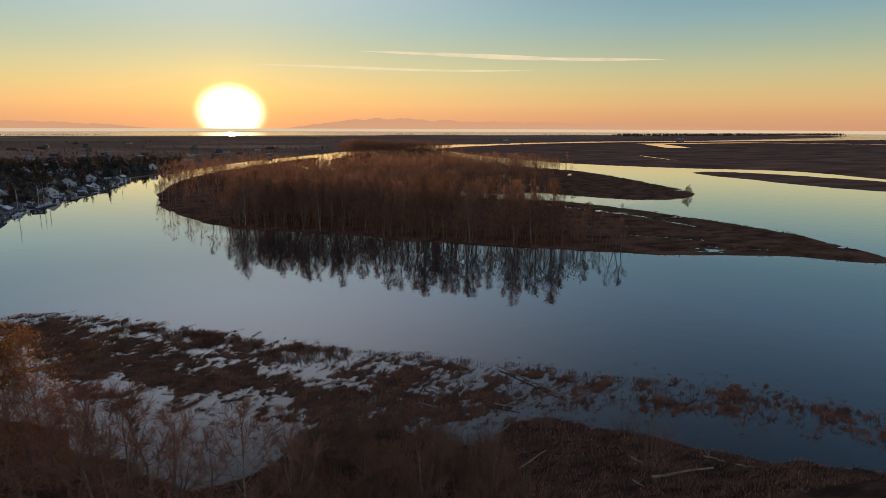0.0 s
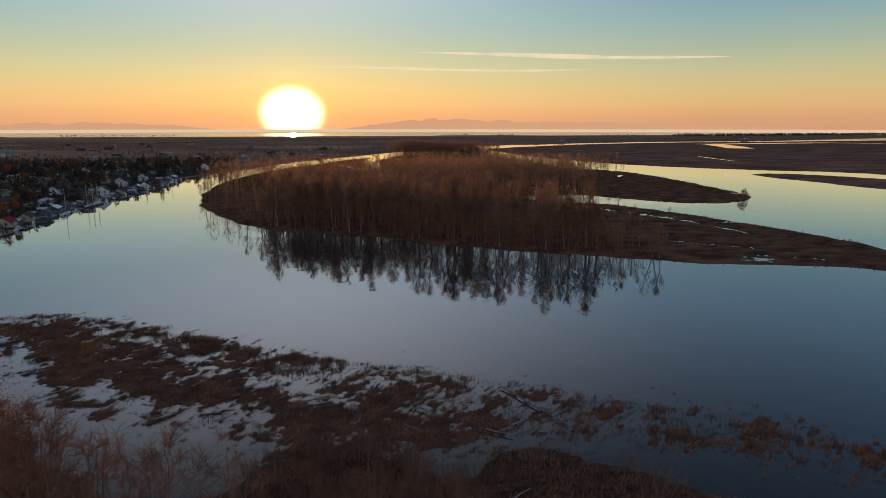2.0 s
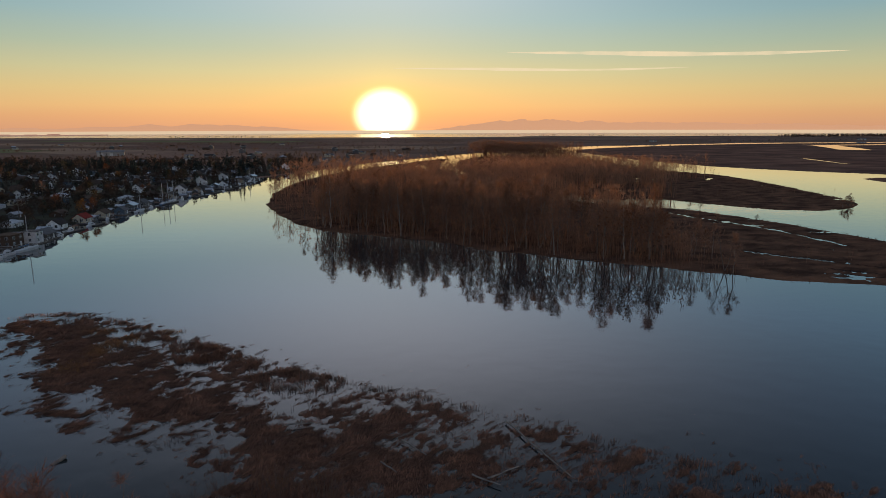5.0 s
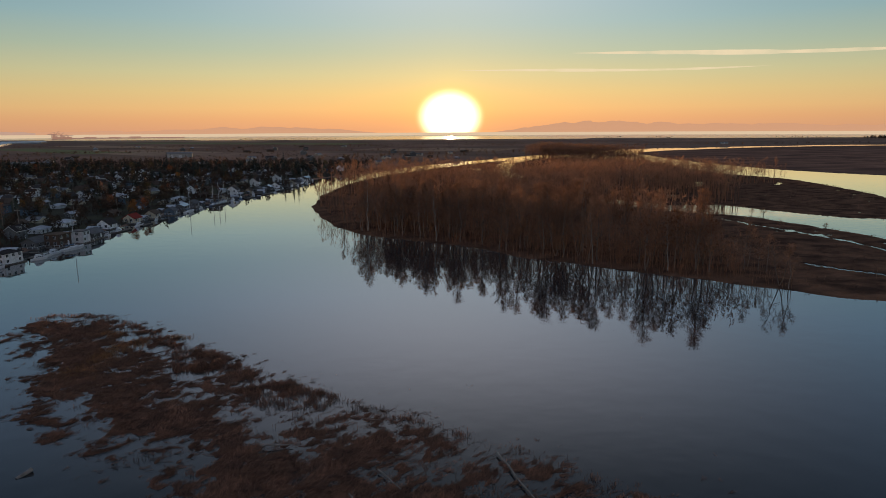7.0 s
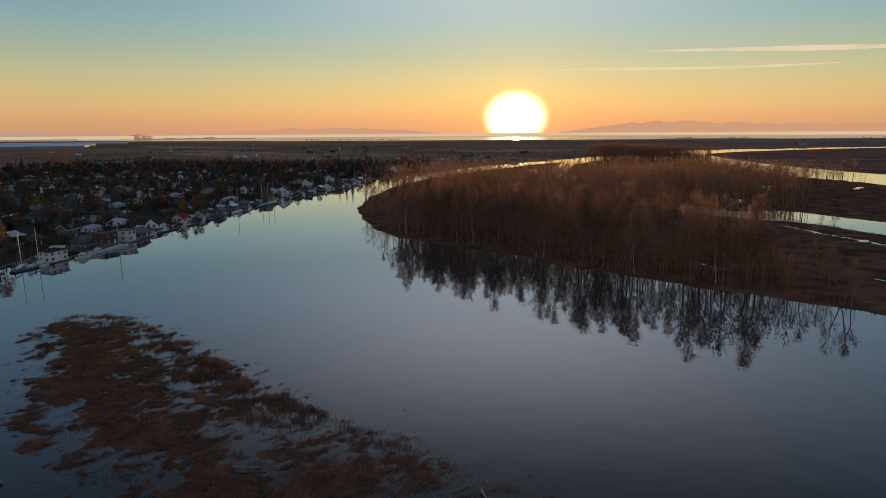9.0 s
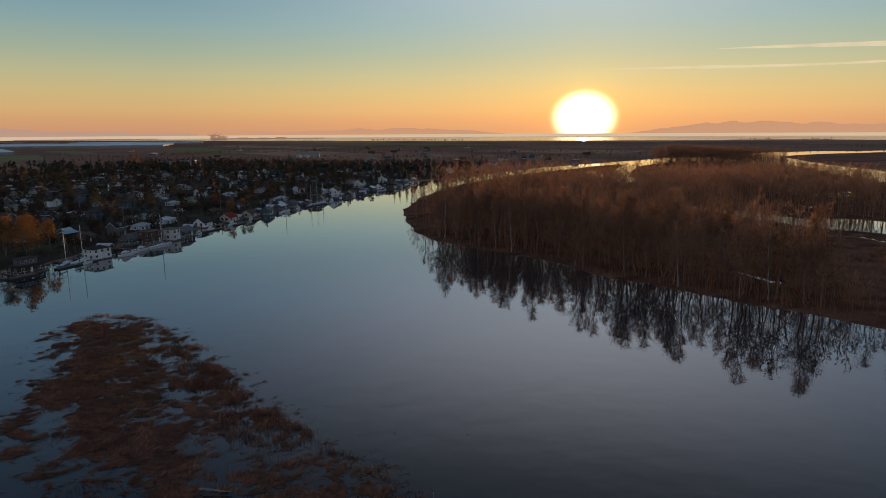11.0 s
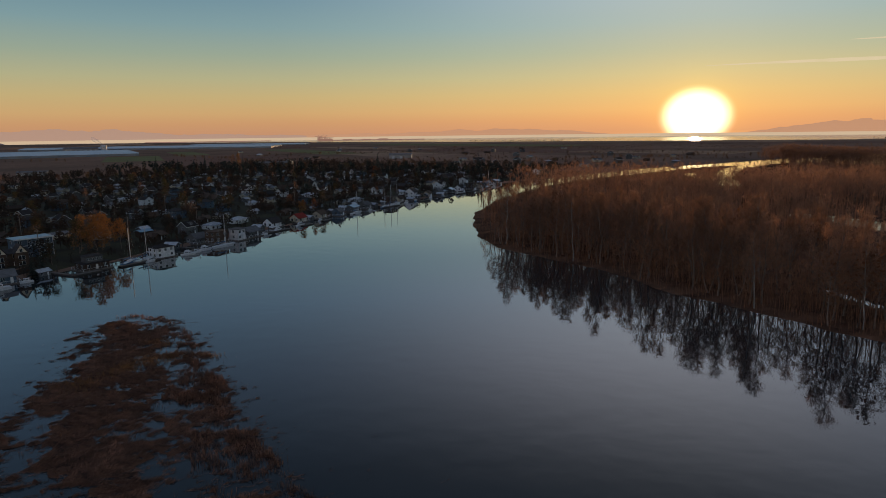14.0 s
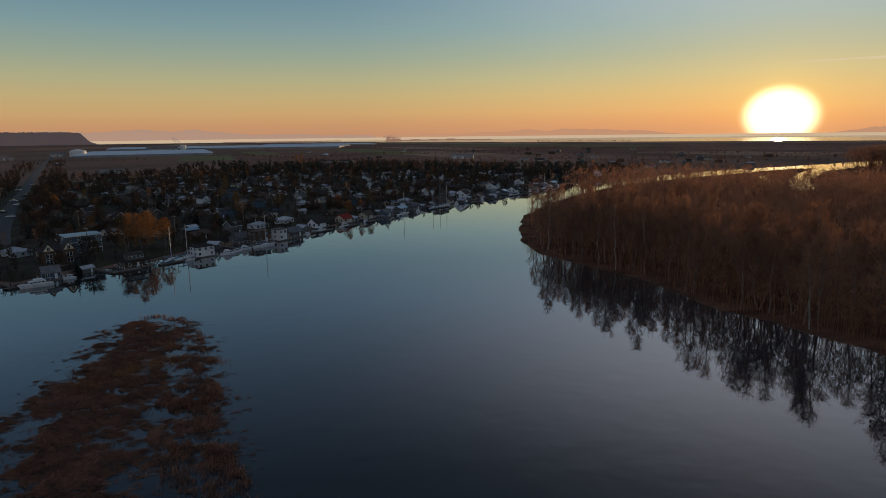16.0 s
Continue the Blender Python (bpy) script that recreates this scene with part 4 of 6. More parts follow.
# ---- town materials ----
def paints(base):
    return {k: material(k + "_" + base, c, tuple(v * 0.75 for v in c), 0.9, scale=0.6, fine=9, spread=0.25, bump=0.15, spec=0.2) for k, c in
            (("white", (0.74, 0.74, 0.73)), ("cream", (0.46, 0.40, 0.30)), ("grey", (0.125, 0.122, 0.12)), ("blue", (0.09, 0.125, 0.16)), ("brown", (0.085, 0.056, 0.040)), ("sage", (0.10, 0.10, 0.075)), ("rust", (0.24, 0.09, 0.06)))}


SIDING = paints("siding")
ROOFS = {k: material(k + "_shingle_roof", c, tuple(v * 0.7 for v in c), 0.95, scale=0.5, fine=7, spread=0.3, bump=0.4, spec=0.12) for k, c in
         (("dark", (0.052, 0.046, 0.045)), ("brown", (0.085, 0.060, 0.046)), ("grey", (0.17, 0.170, 0.175)), ("pale", (0.42, 0.44, 0.47)), ("red", (0.30, 0.045, 0.035)))}
ROOFS["metal"] = material("blue_metal_roof", (0.22, 0.36, 0.46), (0.18, 0.30, 0.40), 0.4, 0.3, scale=0.4, fine=5, bump=0.05)
TRIM = material("white_trim", (0.68, 0.68, 0.66), None, 0.6, scale=1, fine=8, bump=0.05)
PANE = material("dark_window_glass", (0.030, 0.036, 0.042), None, 0.08, scale=0.5, fine=2, bump=0.0, spec=0.8)
PLANK = material("weathered_dock_plank", (0.15, 0.125, 0.10), (0.085, 0.07, 0.06), 0.85, scale=0.8, fine=9, spread=0.15)
PILE = material("tarred_pile", (0.055, 0.045, 0.038), None, 0.85, scale=2, fine=12)
HULLWHITE = material("white_gelcoat", (0.60, 0.61, 0.62), (0.48, 0.49, 0.50), 0.3, scale=0.8, fine=5, bump=0.03)
HULLBLUE = material("blue_gelcoat", (0.06, 0.17, 0.32), None, 0.3, scale=0.8, fine=5, bump=0.03)
CANVAS = material("blue_canvas", (0.07, 0.15, 0.26), None, 0.8, scale=2, fine=12)
ALLOY = material("dull_aluminium", (0.55, 0.55, 0.55), None, 0.5, 0.2, scale=2, fine=20, bump=0.05)
BRICK = material("chimney_brick", (0.20, 0.10, 0.075), None, 0.9, scale=2, fine=12)
POLEWOOD = material("grey_pole_wood", (0.20, 0.17, 0.145), (0.12, 0.10, 0.085), 0.9, scale=1.5, fine=14)


# ---- houses ----
def share(name, mesh, parent, m, label=""):
    ob = new(name, mesh)
    ob.parent = parent
    ob.matrix_basis = m
    if label:
        ob["label"] = label
    return ob


def window_mesh(name, two_tone):
    """A frame round two sunken lights, all of one piece."""
    bm = bmesh.new()
    box_into(bm, -0.65, 0.65, -0.09, 0.02, -0.72, 0.72)
    front = [e for e in bm.edges if abs(e.verts[0].co.x - e.verts[1].co.x) > 1]
    bmesh.ops.subdivide_edges(bm, edges=front, cuts=1)
    panes = [p for p in bm.faces if p.normal.y < -0.9]
    bmesh.ops.inset_individual(bm, faces=panes, thickness=0.08, depth=-0.03)
    me = bpy.data.meshes.new(name)
    if two_tone:
        for p in panes:
            p.material_index = 1
    bm.to_mesh(me)
    bm.free()
    me.materials.append(TRIM)
    me.materials.append(PANE)
    return me


WINDOW, GLAZED = window_mesh("window", False), window_mesh("glazed_window", True)
bm = box(-0.60, 0.60, -0.064, -0.052, -0.67, 0.67)
GLASS = bpy.data.meshes.new("pane")
bm.to_mesh(GLASS)
bm.free()
GLASS.materials.append(PANE)


def add_window(root, x, y, z, turn, wide=1.0, high=1.0):
    m = pose(x, y, z, 0, 0, turn) @ Matrix.Diagonal((wide, 1, high, 1))
    if root.name.startswith(("house", "shed")):
        share("window", GLAZED, root, m)
    else:
        share("pane", GLASS, share("window", WINDOW, root, m), Matrix.Identity(4))


def gable_wall(w, d, h, rise):
    v = [(-w / 2, -d / 2, -0.6), (w / 2, -d / 2, -0.6), (w / 2, d / 2, -0.6), (-w / 2, d / 2, -0.6), (-w / 2, -d / 2, h), (w / 2, -d / 2, h), (w / 2, d / 2, h), (-w / 2, d / 2, h), (-w / 2, 0, h + rise), (w / 2, 0, h + rise)]
    f = [(0, 1, 5, 4), (2, 3, 7, 6), (1, 2, 6, 9, 5), (3, 0, 4, 8, 7), (3, 2, 1, 0), (4, 5, 9, 8), (6, 7, 8, 9)]
    return v, f


def gable_roof(w, d, h, rise, over=0.55, t=0.22):
    s = rise / (d / 2)
    v = []
    for x in (-w / 2 - over, w / 2 + over):
        v += [(x, -d / 2 - over, h - over * s), (x, 0, h + rise), (x, d / 2 + over, h - over * s), (x, d / 2 + over, h - over * s + t), (x, 0, h + rise + t), (x, -d / 2 - over, h - over * s + t)]
    v = [(x, y, z + 0.02) for x, y, z in v]
    f = [(0, 6, 7, 1), (1, 7, 8, 2), (2, 8, 9, 3), (3, 9, 10, 4), (4, 10, 11, 5), (5, 11, 6, 0), (0, 1, 4, 5), (1, 2, 3, 4), (6, 11, 10, 7), (7, 10, 9, 8)]
    return v, f


def hip_roof(w, d, h, rise, over=0.6, t=0.2):
    a, b = w / 2 + over, d / 2 + over
    r = max(0.2, a - b)
    v = [(-a, -b, h), (a, -b, h), (a, b, h), (-a, b, h), (-a, -b, h + t), (a, -b, h + t), (a, b, h + t), (-a, b, h + t), (-r, 0, h + t + rise), (r, 0, h + t + rise)]
    v = [(x, y, z + 0.02) for x, y, z in v]
    f = [(3, 2, 1, 0), (0, 1, 5, 4), (1, 2, 6, 5), (2, 3, 7, 6), (3, 0, 4, 7), (4, 5, 9, 8), (5, 6, 9), (6, 7, 8, 9), (7, 4, 8)]
    return v, f


def add_bargeboard(root, w, d, h, rise, over=0.55, m=None, ends=(-1, 1)):
    """White boards along the slopes of the gable ends, joined along the eaves."""
    s = rise / (d / 2)
    v, f = [], []
    for e in ends:
        for side in (-e, 0, e):
            x, y, z = e * (w / 2 + over + 0.003), side * (d / 2 + over + 0.003), h + rise - (0.0 if side == 0 else (d / 2 + over) * s)
            v += [(x + e * t, y + side * t, z + k) for t, k in ((0, -0.08), (0.07, -0.08), (0.07, 0.26), (0, 0.26))]
    n = len(v) // 4
    for k in range(n if n > 3 else n - 1):
        i, j = 4 * k, 4 * ((k + 1) % n)
        f += [(i + c, i + (c + 1) % 4, j + (c + 1) % 4, j + c) for c in range(4)]
    plain = "brown" in root["label"] or "sage" in root["label"]
    ob = raw("bargeboard", v, f, S["brown"] if plain else TRIM, root, "dark bargeboard" if plain else "white bargeboard")
    if m is not None:
        ob.matrix_basis = m


def house(label, w, d, storeys, wall, roof, style="gable", rise=2.0, chimney=False, name="house", category="house", group="houses of the town", base=0.0, tall=2.7, windows=True, porch=False, dormer=False):
    """A house whose long side runs along x, its front to -y."""
    root = empty(name, label, category, group)
    h = base + storeys * tall
    if style == "gable":
        v, f = gable_wall(w, d, h, rise)
        raw("wall", v, f, wall, root)
        v, f = gable_roof(w, d, h, rise)
        raw("roof", v, f, roof, root)
    else:
        part("wall", box(-w / 2, w / 2, -d / 2, d / 2, -0.6 if base == 0 else base, h), wall, root)
        if style == "hip":
            v, f = hip_roof(w, d, h, rise)
            raw("roof", v, f, roof, root)
        else:
            part("roof", box(-w / 2 - 0.35, w / 2 + 0.35, -d / 2 - 0.35, d / 2 + 0.35, h + 0.003, h + 0.35, 0.05), roof, root)
    if windows:
        for s in range(storeys):
            z = base + s * tall + 1.55
            n = max(2, int(w / 3.2))
            for k in range(n):
                x = -w / 2 + w * (k + 0.5) / n
                if not (s == 0 and k == n // 2):
                    add_window(root, x, -d / 2 - 0.01, z, 0)
            for y in ((-d / 4, d / 4) if d > 6 and name == "float_home" else (0,)):
                add_window(root, w / 2 + 0.01, y, z, 90)
                add_window(root, -w / 2 - 0.01, y, z, -90)
        x = -w / 2 + w * (max(2, int(w / 3.2)) // 2 + 0.5) / max(2, int(w / 3.2))
        part("door", box(x - 0.48, x + 0.48, -d / 2 - 0.06, -d / 2 + 0.02, base + 0.02, base + 2.1), TRIM, root, "white front door")
    if style == "gable" and name == "house":
        add_bargeboard(root, w, d, h, rise)
        if storeys == 1 or porch:
            x = -w * 0.24
            v, f = gable_wall(2.6, 3.4, h, rise * 0.85)
            raw("front_gable", v, f, wall, root).matrix_basis = pose(x, -d / 2 - 0.1, 0, 0, 0, 90)
            v, f = gable_roof(2.6, 3.4, h, rise * 0.85, 0.4)
            raw("front_gable_roof", v, f, roof, root).matrix_basis = pose(x, -d / 2 - 0.1, 0.03, 0, 0, 90)
            add_bargeboard(root, 2.6, 3.4, h, rise * 0.85, 0.4, pose(x, -d / 2 - 0.1, 0.03, 0, 0, 90), (-1,))
    if style == "gable" and storeys > 1:
        add_window(root, w / 2 + 0.01, 0, h + rise * 0.35, 90, 0.8, 0.8)
    if chimney:
        part("chimney", box(w * 0.2 - 0.35, w * 0.2 + 0.35, 0.3, 1.0, h, h + rise + 0.9, 0.04), BRICK, root, "brick chimney")
    if porch:
        bm = box(-w * 0.4, w * 0.4, -d / 2 - 2.0, -d / 2 - 0.02, base + 2.35, base + 2.5)
        for x in (-w * 0.38, 0, w * 0.38):
            box_into(bm, x - 0.07, x + 0.07, -d / 2 - 1.95, -d / 2 - 1.8, base - 0.3, base + 2.35)
        part("porch", bm, TRIM, root, "white porch with thin posts")
    if dormer:
        bm = bmesh.new()
        box_into(bm, -1.1, 1.1, -d / 2 + 0.4, 0, h + 0.2, h + rise * 0.85)
        part("dormer", bm, wall, root)
        add_window(root, 0, -d / 2 + 0.39, h + rise * 0.5, 0, 1.0, 0.75)
    return root


def add_float(root, w, d, deck=1.2):
    bm = box(-w / 2 - deck, w / 2 + deck, -d / 2 - deck, d / 2 + deck, -0.35, 0.45, 0.04)
    part("float", bm, PLANK, root, "dark wooden float with a deck round the house")
    bm = bmesh.new()
    for s in (-1, 1):
        x = s * (w / 2 + deck - 0.08)
        box_into(bm, x - 0.03, x + 0.03, -d / 2 - deck, d / 2 + deck, 1.35, 1.42)
        for y in np.linspace(-d / 2 - deck + 0.1, d / 2 + deck - 0.1, 5):
            box_into(bm, x - 0.04, x + 0.04, y - 0.04, y + 0.04, 0.45, 1.36)
    y = -d / 2 - deck + 0.08
    box_into(bm, -w / 2 - deck, w / 2 + deck, y - 0.03, y + 0.03, 1.35, 1.42)
    for x in np.linspace(-w / 2 - deck + 0.2, w / 2 + deck - 0.2, 6):
        box_into(bm, x - 0.04, x + 0.04, y - 0.04, y + 0.04, 0.45, 1.36)
    part("railing", bm, TRIM, root, "thin white railing")
    return root


def land_z(x, y):
    return float(mainland_height(np.array([float(x)]), np.array([float(y)]))[0])


S, R = SIDING, ROOFS
house_protos = [
    house("white two-storey house with a dark gable roof", 10, 8, 2, S["white"], R["dark"], rise=2.6, chimney=True, porch=True),
    house("grey two-storey house with white trim and gable roof", 9, 8, 2, S["grey"], R["dark"], rise=3.0, dormer=True),
    house("low brown bungalow with a brown shingle roof", 13, 8, 1, S["brown"], R["brown"], rise=1.8, chimney=True),
    house("cream bungalow with a grey shingle roof", 12, 8.5, 1, S["cream"], R["grey"], rise=1.9),
    house("blue-grey house with a dark hip roof", 10, 8.5, 2, S["blue"], R["dark"], style="hip", rise=1.9),
    house("sage green house with a steep brown roof", 9, 7.5, 2, S["sage"], R["brown"], rise=3.2, porch=True),
    house("white bungalow with a pale hip roof", 12, 9, 1, S["white"], R["pale"], style="hip", rise=1.8),
    house("dark brown house with a dark gable roof", 11, 8, 2, S["brown"], R["dark"], rise=2.5, dormer=True),
    house("small grey shed with a pale roof", 7, 5, 1, S["grey"], R["pale"], rise=1.3, name="shed", category="shed", group="sheds")]
far_houses = [house("grey house with white gables in the back streets", 10, 8, 2, S["grey"], R["dark"], rise=2.4, windows=False), house("brown bungalow in the back streets", 12, 8, 1, S["brown"], R["brown"], rise=1.8, windows=False),
              house("cream bungalow in the back streets", 11, 8, 1, S["cream"], R["grey"], rise=1.9, windows=False), house("grey house with a pale roof in the back streets", 10, 8, 1, S["grey"], R["pale"], style="hip", rise=1.6, windows=False)]
rng = np.random.RandomState(17)
BANK_Y = [120, 146, 161, 173, 188, 198, 209, 228, 253, 279, 314, 346, 386, 423, 473, 523, 600, 700]
BANK_X = [-118, -109, -110, -102, -99, -98, -96, -98, -98, -94, -93, -92, -84, -78, -74, -73, -50, -10]


def bank_x(y):
    return float(np.interp(y, BANK_Y, BANK_X))


ROAD = [(-180, 182), (-222, 204), (-311, 254), (-399, 308), (-590, 421), (-940, 632), (-1330, 873)]


def road_gap(x, y):
    g = 1e9
    for (ax, ay), (bx, by) in zip(ROAD, ROAD[1:]):
        t = min(1, max(0, ((x - ax) * (bx - ax) + (y - ay) * (by - ay)) / ((bx - ax) ** 2 + (by - ay) ** 2)))
        g = min(g, math.hypot(x - ax - t * (bx - ax), y - ay - t * (by - ay)))
    return g


taken = [(-132, 174, 12), (-140, 188, 12), (-136, 230, 6), (-118, 163, 7), (-122, 198, 9), (-127, 202, 8), (-112, 232, 8), (-114, 281, 9)]


def free(x, y, r):
    if any(math.hypot(x - a, y - b) < r + c for a, b, c in taken):
        return False
    taken.append((x, y, r))
    return True


for back in (28, 48, 70, 90, 112, 134, 158, 182, 208, 236, 266, 300, 336):
    y = 110 + rng.rand() * 8
    while y < 640 - back * 0.25:
        y += 12.5 + 5 * rng.rand()
        x = bank_x(y) - back + rng.randn() * 2.5
        if rng.rand() < 0.10 + (0.3 if y > 560 else 0) or road_gap(x, y) < 13 or not free(x, y, 5.4):
            continue
        turn = 90 * rng.randint(4) + 90 + rng.randn() * 6 - 6
        if back < 40:
            turn = 90 + rng.randn() * 8
        kind, size = (0, 1, 2, 2, 3, 4, 5, 7, 6, 8, 0, 2, 3)[rng.randint(13)], 0.54 + 0.14 * rng.rand()
        place(far_houses[kind % 4] if back > 200 else house_protos[kind], x, y, land_z(x, y), turn, size)
for n in range(46):
    x, y = rng.uniform(-900, -150), rng.uniform(560, 1500)
    if rng.rand() < 0.4:
        x, y = rng.uniform(-250, 60), rng.uniform(640, 1100)
    if inside_distance(np.array([x]), np.array([y]), MAINLAND)[0] > 15 and free(x, y, 9):
        place(far_houses[rng.randint(4)], x, y, land_z(x, y), rng.rand() * 360, 0.75 + 0.2 * rng.rand())
for n, y in enumerate(np.arange(128, 520, 11.5)):
    x = bank_x(y) - 13 - 5 * rng.rand()
    if free(x, y, 2.5):
        place(house_protos[8], x, y, land_z(x, y), 90 * (n % 3) + 8 * rng.randn(), 0.42 + 0.22 * rng.rand())

# houses with a look of their own
CREAM = material("cream_gable_paint", (0.72, 0.62, 0.45), None, 0.8, scale=1, fine=8, bump=0.05)
lodge = house("dark waterfront house with two cream gables", 13, 8, 2, S["brown"], R["dark"], rise=1.2, name="lodge", group="waterfront houses")
for x in (-3.6, 3.6):
    v, f = gable_wall(4.0, 4.4, 5.6, 3.0)
    g = raw("gable_bay", v, f, S["brown"], lodge, "dark gabled bay")
    g.matrix_basis = pose(x, -3.4, 0, 0, 0, 90)
    raw("gable_panel", [(x - 2.0, -5.45, 5.6), (x + 2.0, -5.45, 5.6), (x, -5.45, 8.35), (x - 2.0, -5.38, 5.6), (x + 2.0, -5.38, 5.6), (x, -5.38, 8.35)], [(0, 1, 2), (5, 4, 3), (0, 3, 4, 1), (1, 4, 5, 2), (2, 5, 3, 0)], CREAM, lodge, "cream gable panel")
    v, f = gable_roof(4.0, 4.4, 5.6, 3.0, 0.4)
    g2 = raw("gable_roof", v, f, R["dark"], lodge)
    g2.matrix_basis = pose(x, -3.4, 0, 0, 0, 90)
    add_window(lodge, x, -5.42, 6.4, 0, 0.8, 1.0)
    add_window(lodge, x, -5.42, 3.6, 0, 1.8, 1.1)
    add_window(lodge, x, -5.42, 1.3, 0, 1.8, 1.1)
lodge.matrix_basis = pose(-132, 174.5, 1.6, 0, 0, 74) @ Matrix.Scale(0.78, 4)
modern = house("modern grey-blue house with white trim and a flat roof", 14, 9, 3, S["blue"], R["metal"], style="flat", name="modern_house", group="waterfront houses")
for k in range(4):
    add_window(modern, -2 + k * 1.4, -4.6, 5.6, 0, 0.6, 1.5)
part("fascia", box(-7.4, 7.4, -4.95, -4.86, 7.95, 8.5), TRIM, modern, "white roof fascia")
part("end_wall", box(6.9, 7.06, -4.56, 4.56, -0.4, 8.1), TRIM, modern, "white end wall")
for z in (1.6, 4.3, 6.9):
    add_window(modern, 7.07, -1.6, z, 90, 1.5, 0.9)
    add_window(modern, 7.07, 1.8, z, 90, 1.2, 0.9)
part("string_course", box(-7.1, 7.1, -4.62, -4.52, 5.25, 5.5), TRIM, modern, "white band between the storeys")
part("balcony", box(1.5, 6.8, -6.4, -4.52, 2.5, 2.75, 0.03), TRIM, modern, "white balcony")
modern.matrix_basis = pose(-140, 188, 1.7, 0, 0, 72) @ Matrix.Scale(0.78, 4)

# ---- float homes ----
def float_home(label, w, d, storeys, wall, roof, style, rise=1.2, upper=None):
    root = house(label, w, d, storeys, wall, roof, style, rise, name="float_home", category="float home", group="float homes on the river", base=0.46, tall=2.6)
    add_float(root, w, d)
    if upper:
        part("upper_storey", box(-w * 0.32, w * 0.32, -d * 0.3, d * 0.3, 0.46 + storeys * 2.6 + 0.36, 0.46 + storeys * 2.6 + 2.9), upper, root, "smaller upper storey")
        for k in range(4):
            add_window(root, -w * 0.24 + k * w * 0.16, -d * 0.3 - 0.01, 0.46 + storeys * 2.6 + 1.8, 0, 1.0, 0.8)
            add_window(root, w * 0.32 + 0.01, (k - 1.5) * d * 0.13, 0.46 + storeys * 2.6 + 1.8, 90, 0.7, 0.8)
        v, f = hip_roof(w * 0.64, d * 0.6, 0.46 + storeys * 2.6 + 2.9, 0.7, 0.5)
        raw("upper_roof", v, f, roof, root)
    return root


homes = [float_home("white two-storey float home with a dark hip roof", 10.2, 8, 2, S["white"], R["dark"], "hip", 1.3),
         float_home("dark wooden float home with a smaller upper storey", 11, 8, 1, S["brown"], R["dark"], "flat", upper=S["grey"]),
         float_home("brown two-storey flat-roofed boathouse", 8, 7, 2, S["brown"], R["brown"], "flat"),
         float_home("narrow white float home with tall windows", 5, 6, 2, S["white"], R["grey"], "flat"),
         float_home("grey boat shed with a pale gable roof", 8.5, 7, 1, S["grey"], R["grey"], "gable", 2.0),
         float_home("white gabled float home with a dark roof", 8, 6.5, 1, S["white"], R["dark"], "gable", 2.4),
         float_home("white float home with a red gable roof", 8, 6.5, 1, S["cream"], R["red"], "gable", 2.2),
         float_home("cream float home with a brown gable roof", 8, 6, 1, S["cream"], R["brown"], "gable", 1.9),
         float_home("blue float home with a grey gable roof", 5.5, 6, 1, S["blue"], R["grey"], "gable", 1.9),
         float_home("open boathouse with a blue metal roof", 9, 6, 1, S["grey"], R["metal"], "gable", 1.3),
         float_home("large white three-storey gabled float home", 11, 8, 2, S["white"], R["dark"], "gable", 3.0)]
HOME_SPOTS = [(1, -110, 186, 78), (0, -103.8, 207.5, 76), (4, -112, 233, 90), (2, -106, 236.5, 82), (3, -102, 243.5, 84), (4, -103, 252, 86), (5, -110, 276, 88), (6, -108, 293, 88), (7, -106, 308, 92),
              (8, -102, 318.5, 90), (9, -105, 338, 92), (4, -104, 349, 92), (2, -100, 372, 96), (7, -100, 383, 96), (10, -101, 404, 98), (7, -96, 418, 98), (4, -94, 430, 98), (9, -92, 447, 96),
              (5, -90, 460, 94), (2, -86, 474, 92), (7, -85, 487, 92), (4, -84, 500, 90), (5, -84, 513, 90), (9, -84, 527, 78), (2, -116, 120, 60), (4, -120, 132, 66), (7, -122, 144, 70), (8, -116.5, 163.5, 70)]
for k, x, y, turn in HOME_SPOTS:
    place(homes[k], x, y, 0.0, turn, (0.62, 0.70)[k] if k < 2 else 0.78)


# ---- boats ----
def hull_mesh(length, beam, free_board, draft=0.35):
    v, f = [], []
    n = 9
    for i in range(n):
        t = i / (n - 1)
        w = beam / 2 * min(1.0, 0.82 + 0.5 * t, max(0.03, (1.04 - t) * 2.6) ** 0.6)
        z = free_board * (1 + 0.45 * t * t)
        x = -length / 2 + length * t
        xb = -length / 2 + length * (t * 0.93)
        v += [(xb, 0, -draft), (xb, -w * 0.72, -0.05), (x, -w, z), (x, -w + 0.08, z - 0.12), (x, w - 0.08, z - 0.12), (x, w, z), (xb, w * 0.72, -0.05)]
    for i in range(n - 1):
        a, b = 7 * i, 7 * i + 7
        for k in range(7):
            f.append((a + k, b + k, b + (k + 1) % 7, a + (k + 1) % 7))
    f.append(tuple(range(6, -1, -1)))
    f.append(tuple(7 * (n - 1) + k for k in range(7)))
    return v, f


def rail_mesh(length, beam, z):
    v, f = [], []
    for s in (-1, 1):
        pts = [(length * t, s * beam / 2 * m, z + 0.55) for t, m in ((-0.3, 0.92), (0.1, 0.93), (0.3, 0.72), (0.46, 0.15))]
        for p, q in zip(pts, pts[1:]):
            tube_into(v, f, p, q, 0.025, 0.025, 4)
        for p in pts:
            tube_into(v, f, (p[0], p[1], z - 0.1), p, 0.02, 0.02, 4)
    return v, f


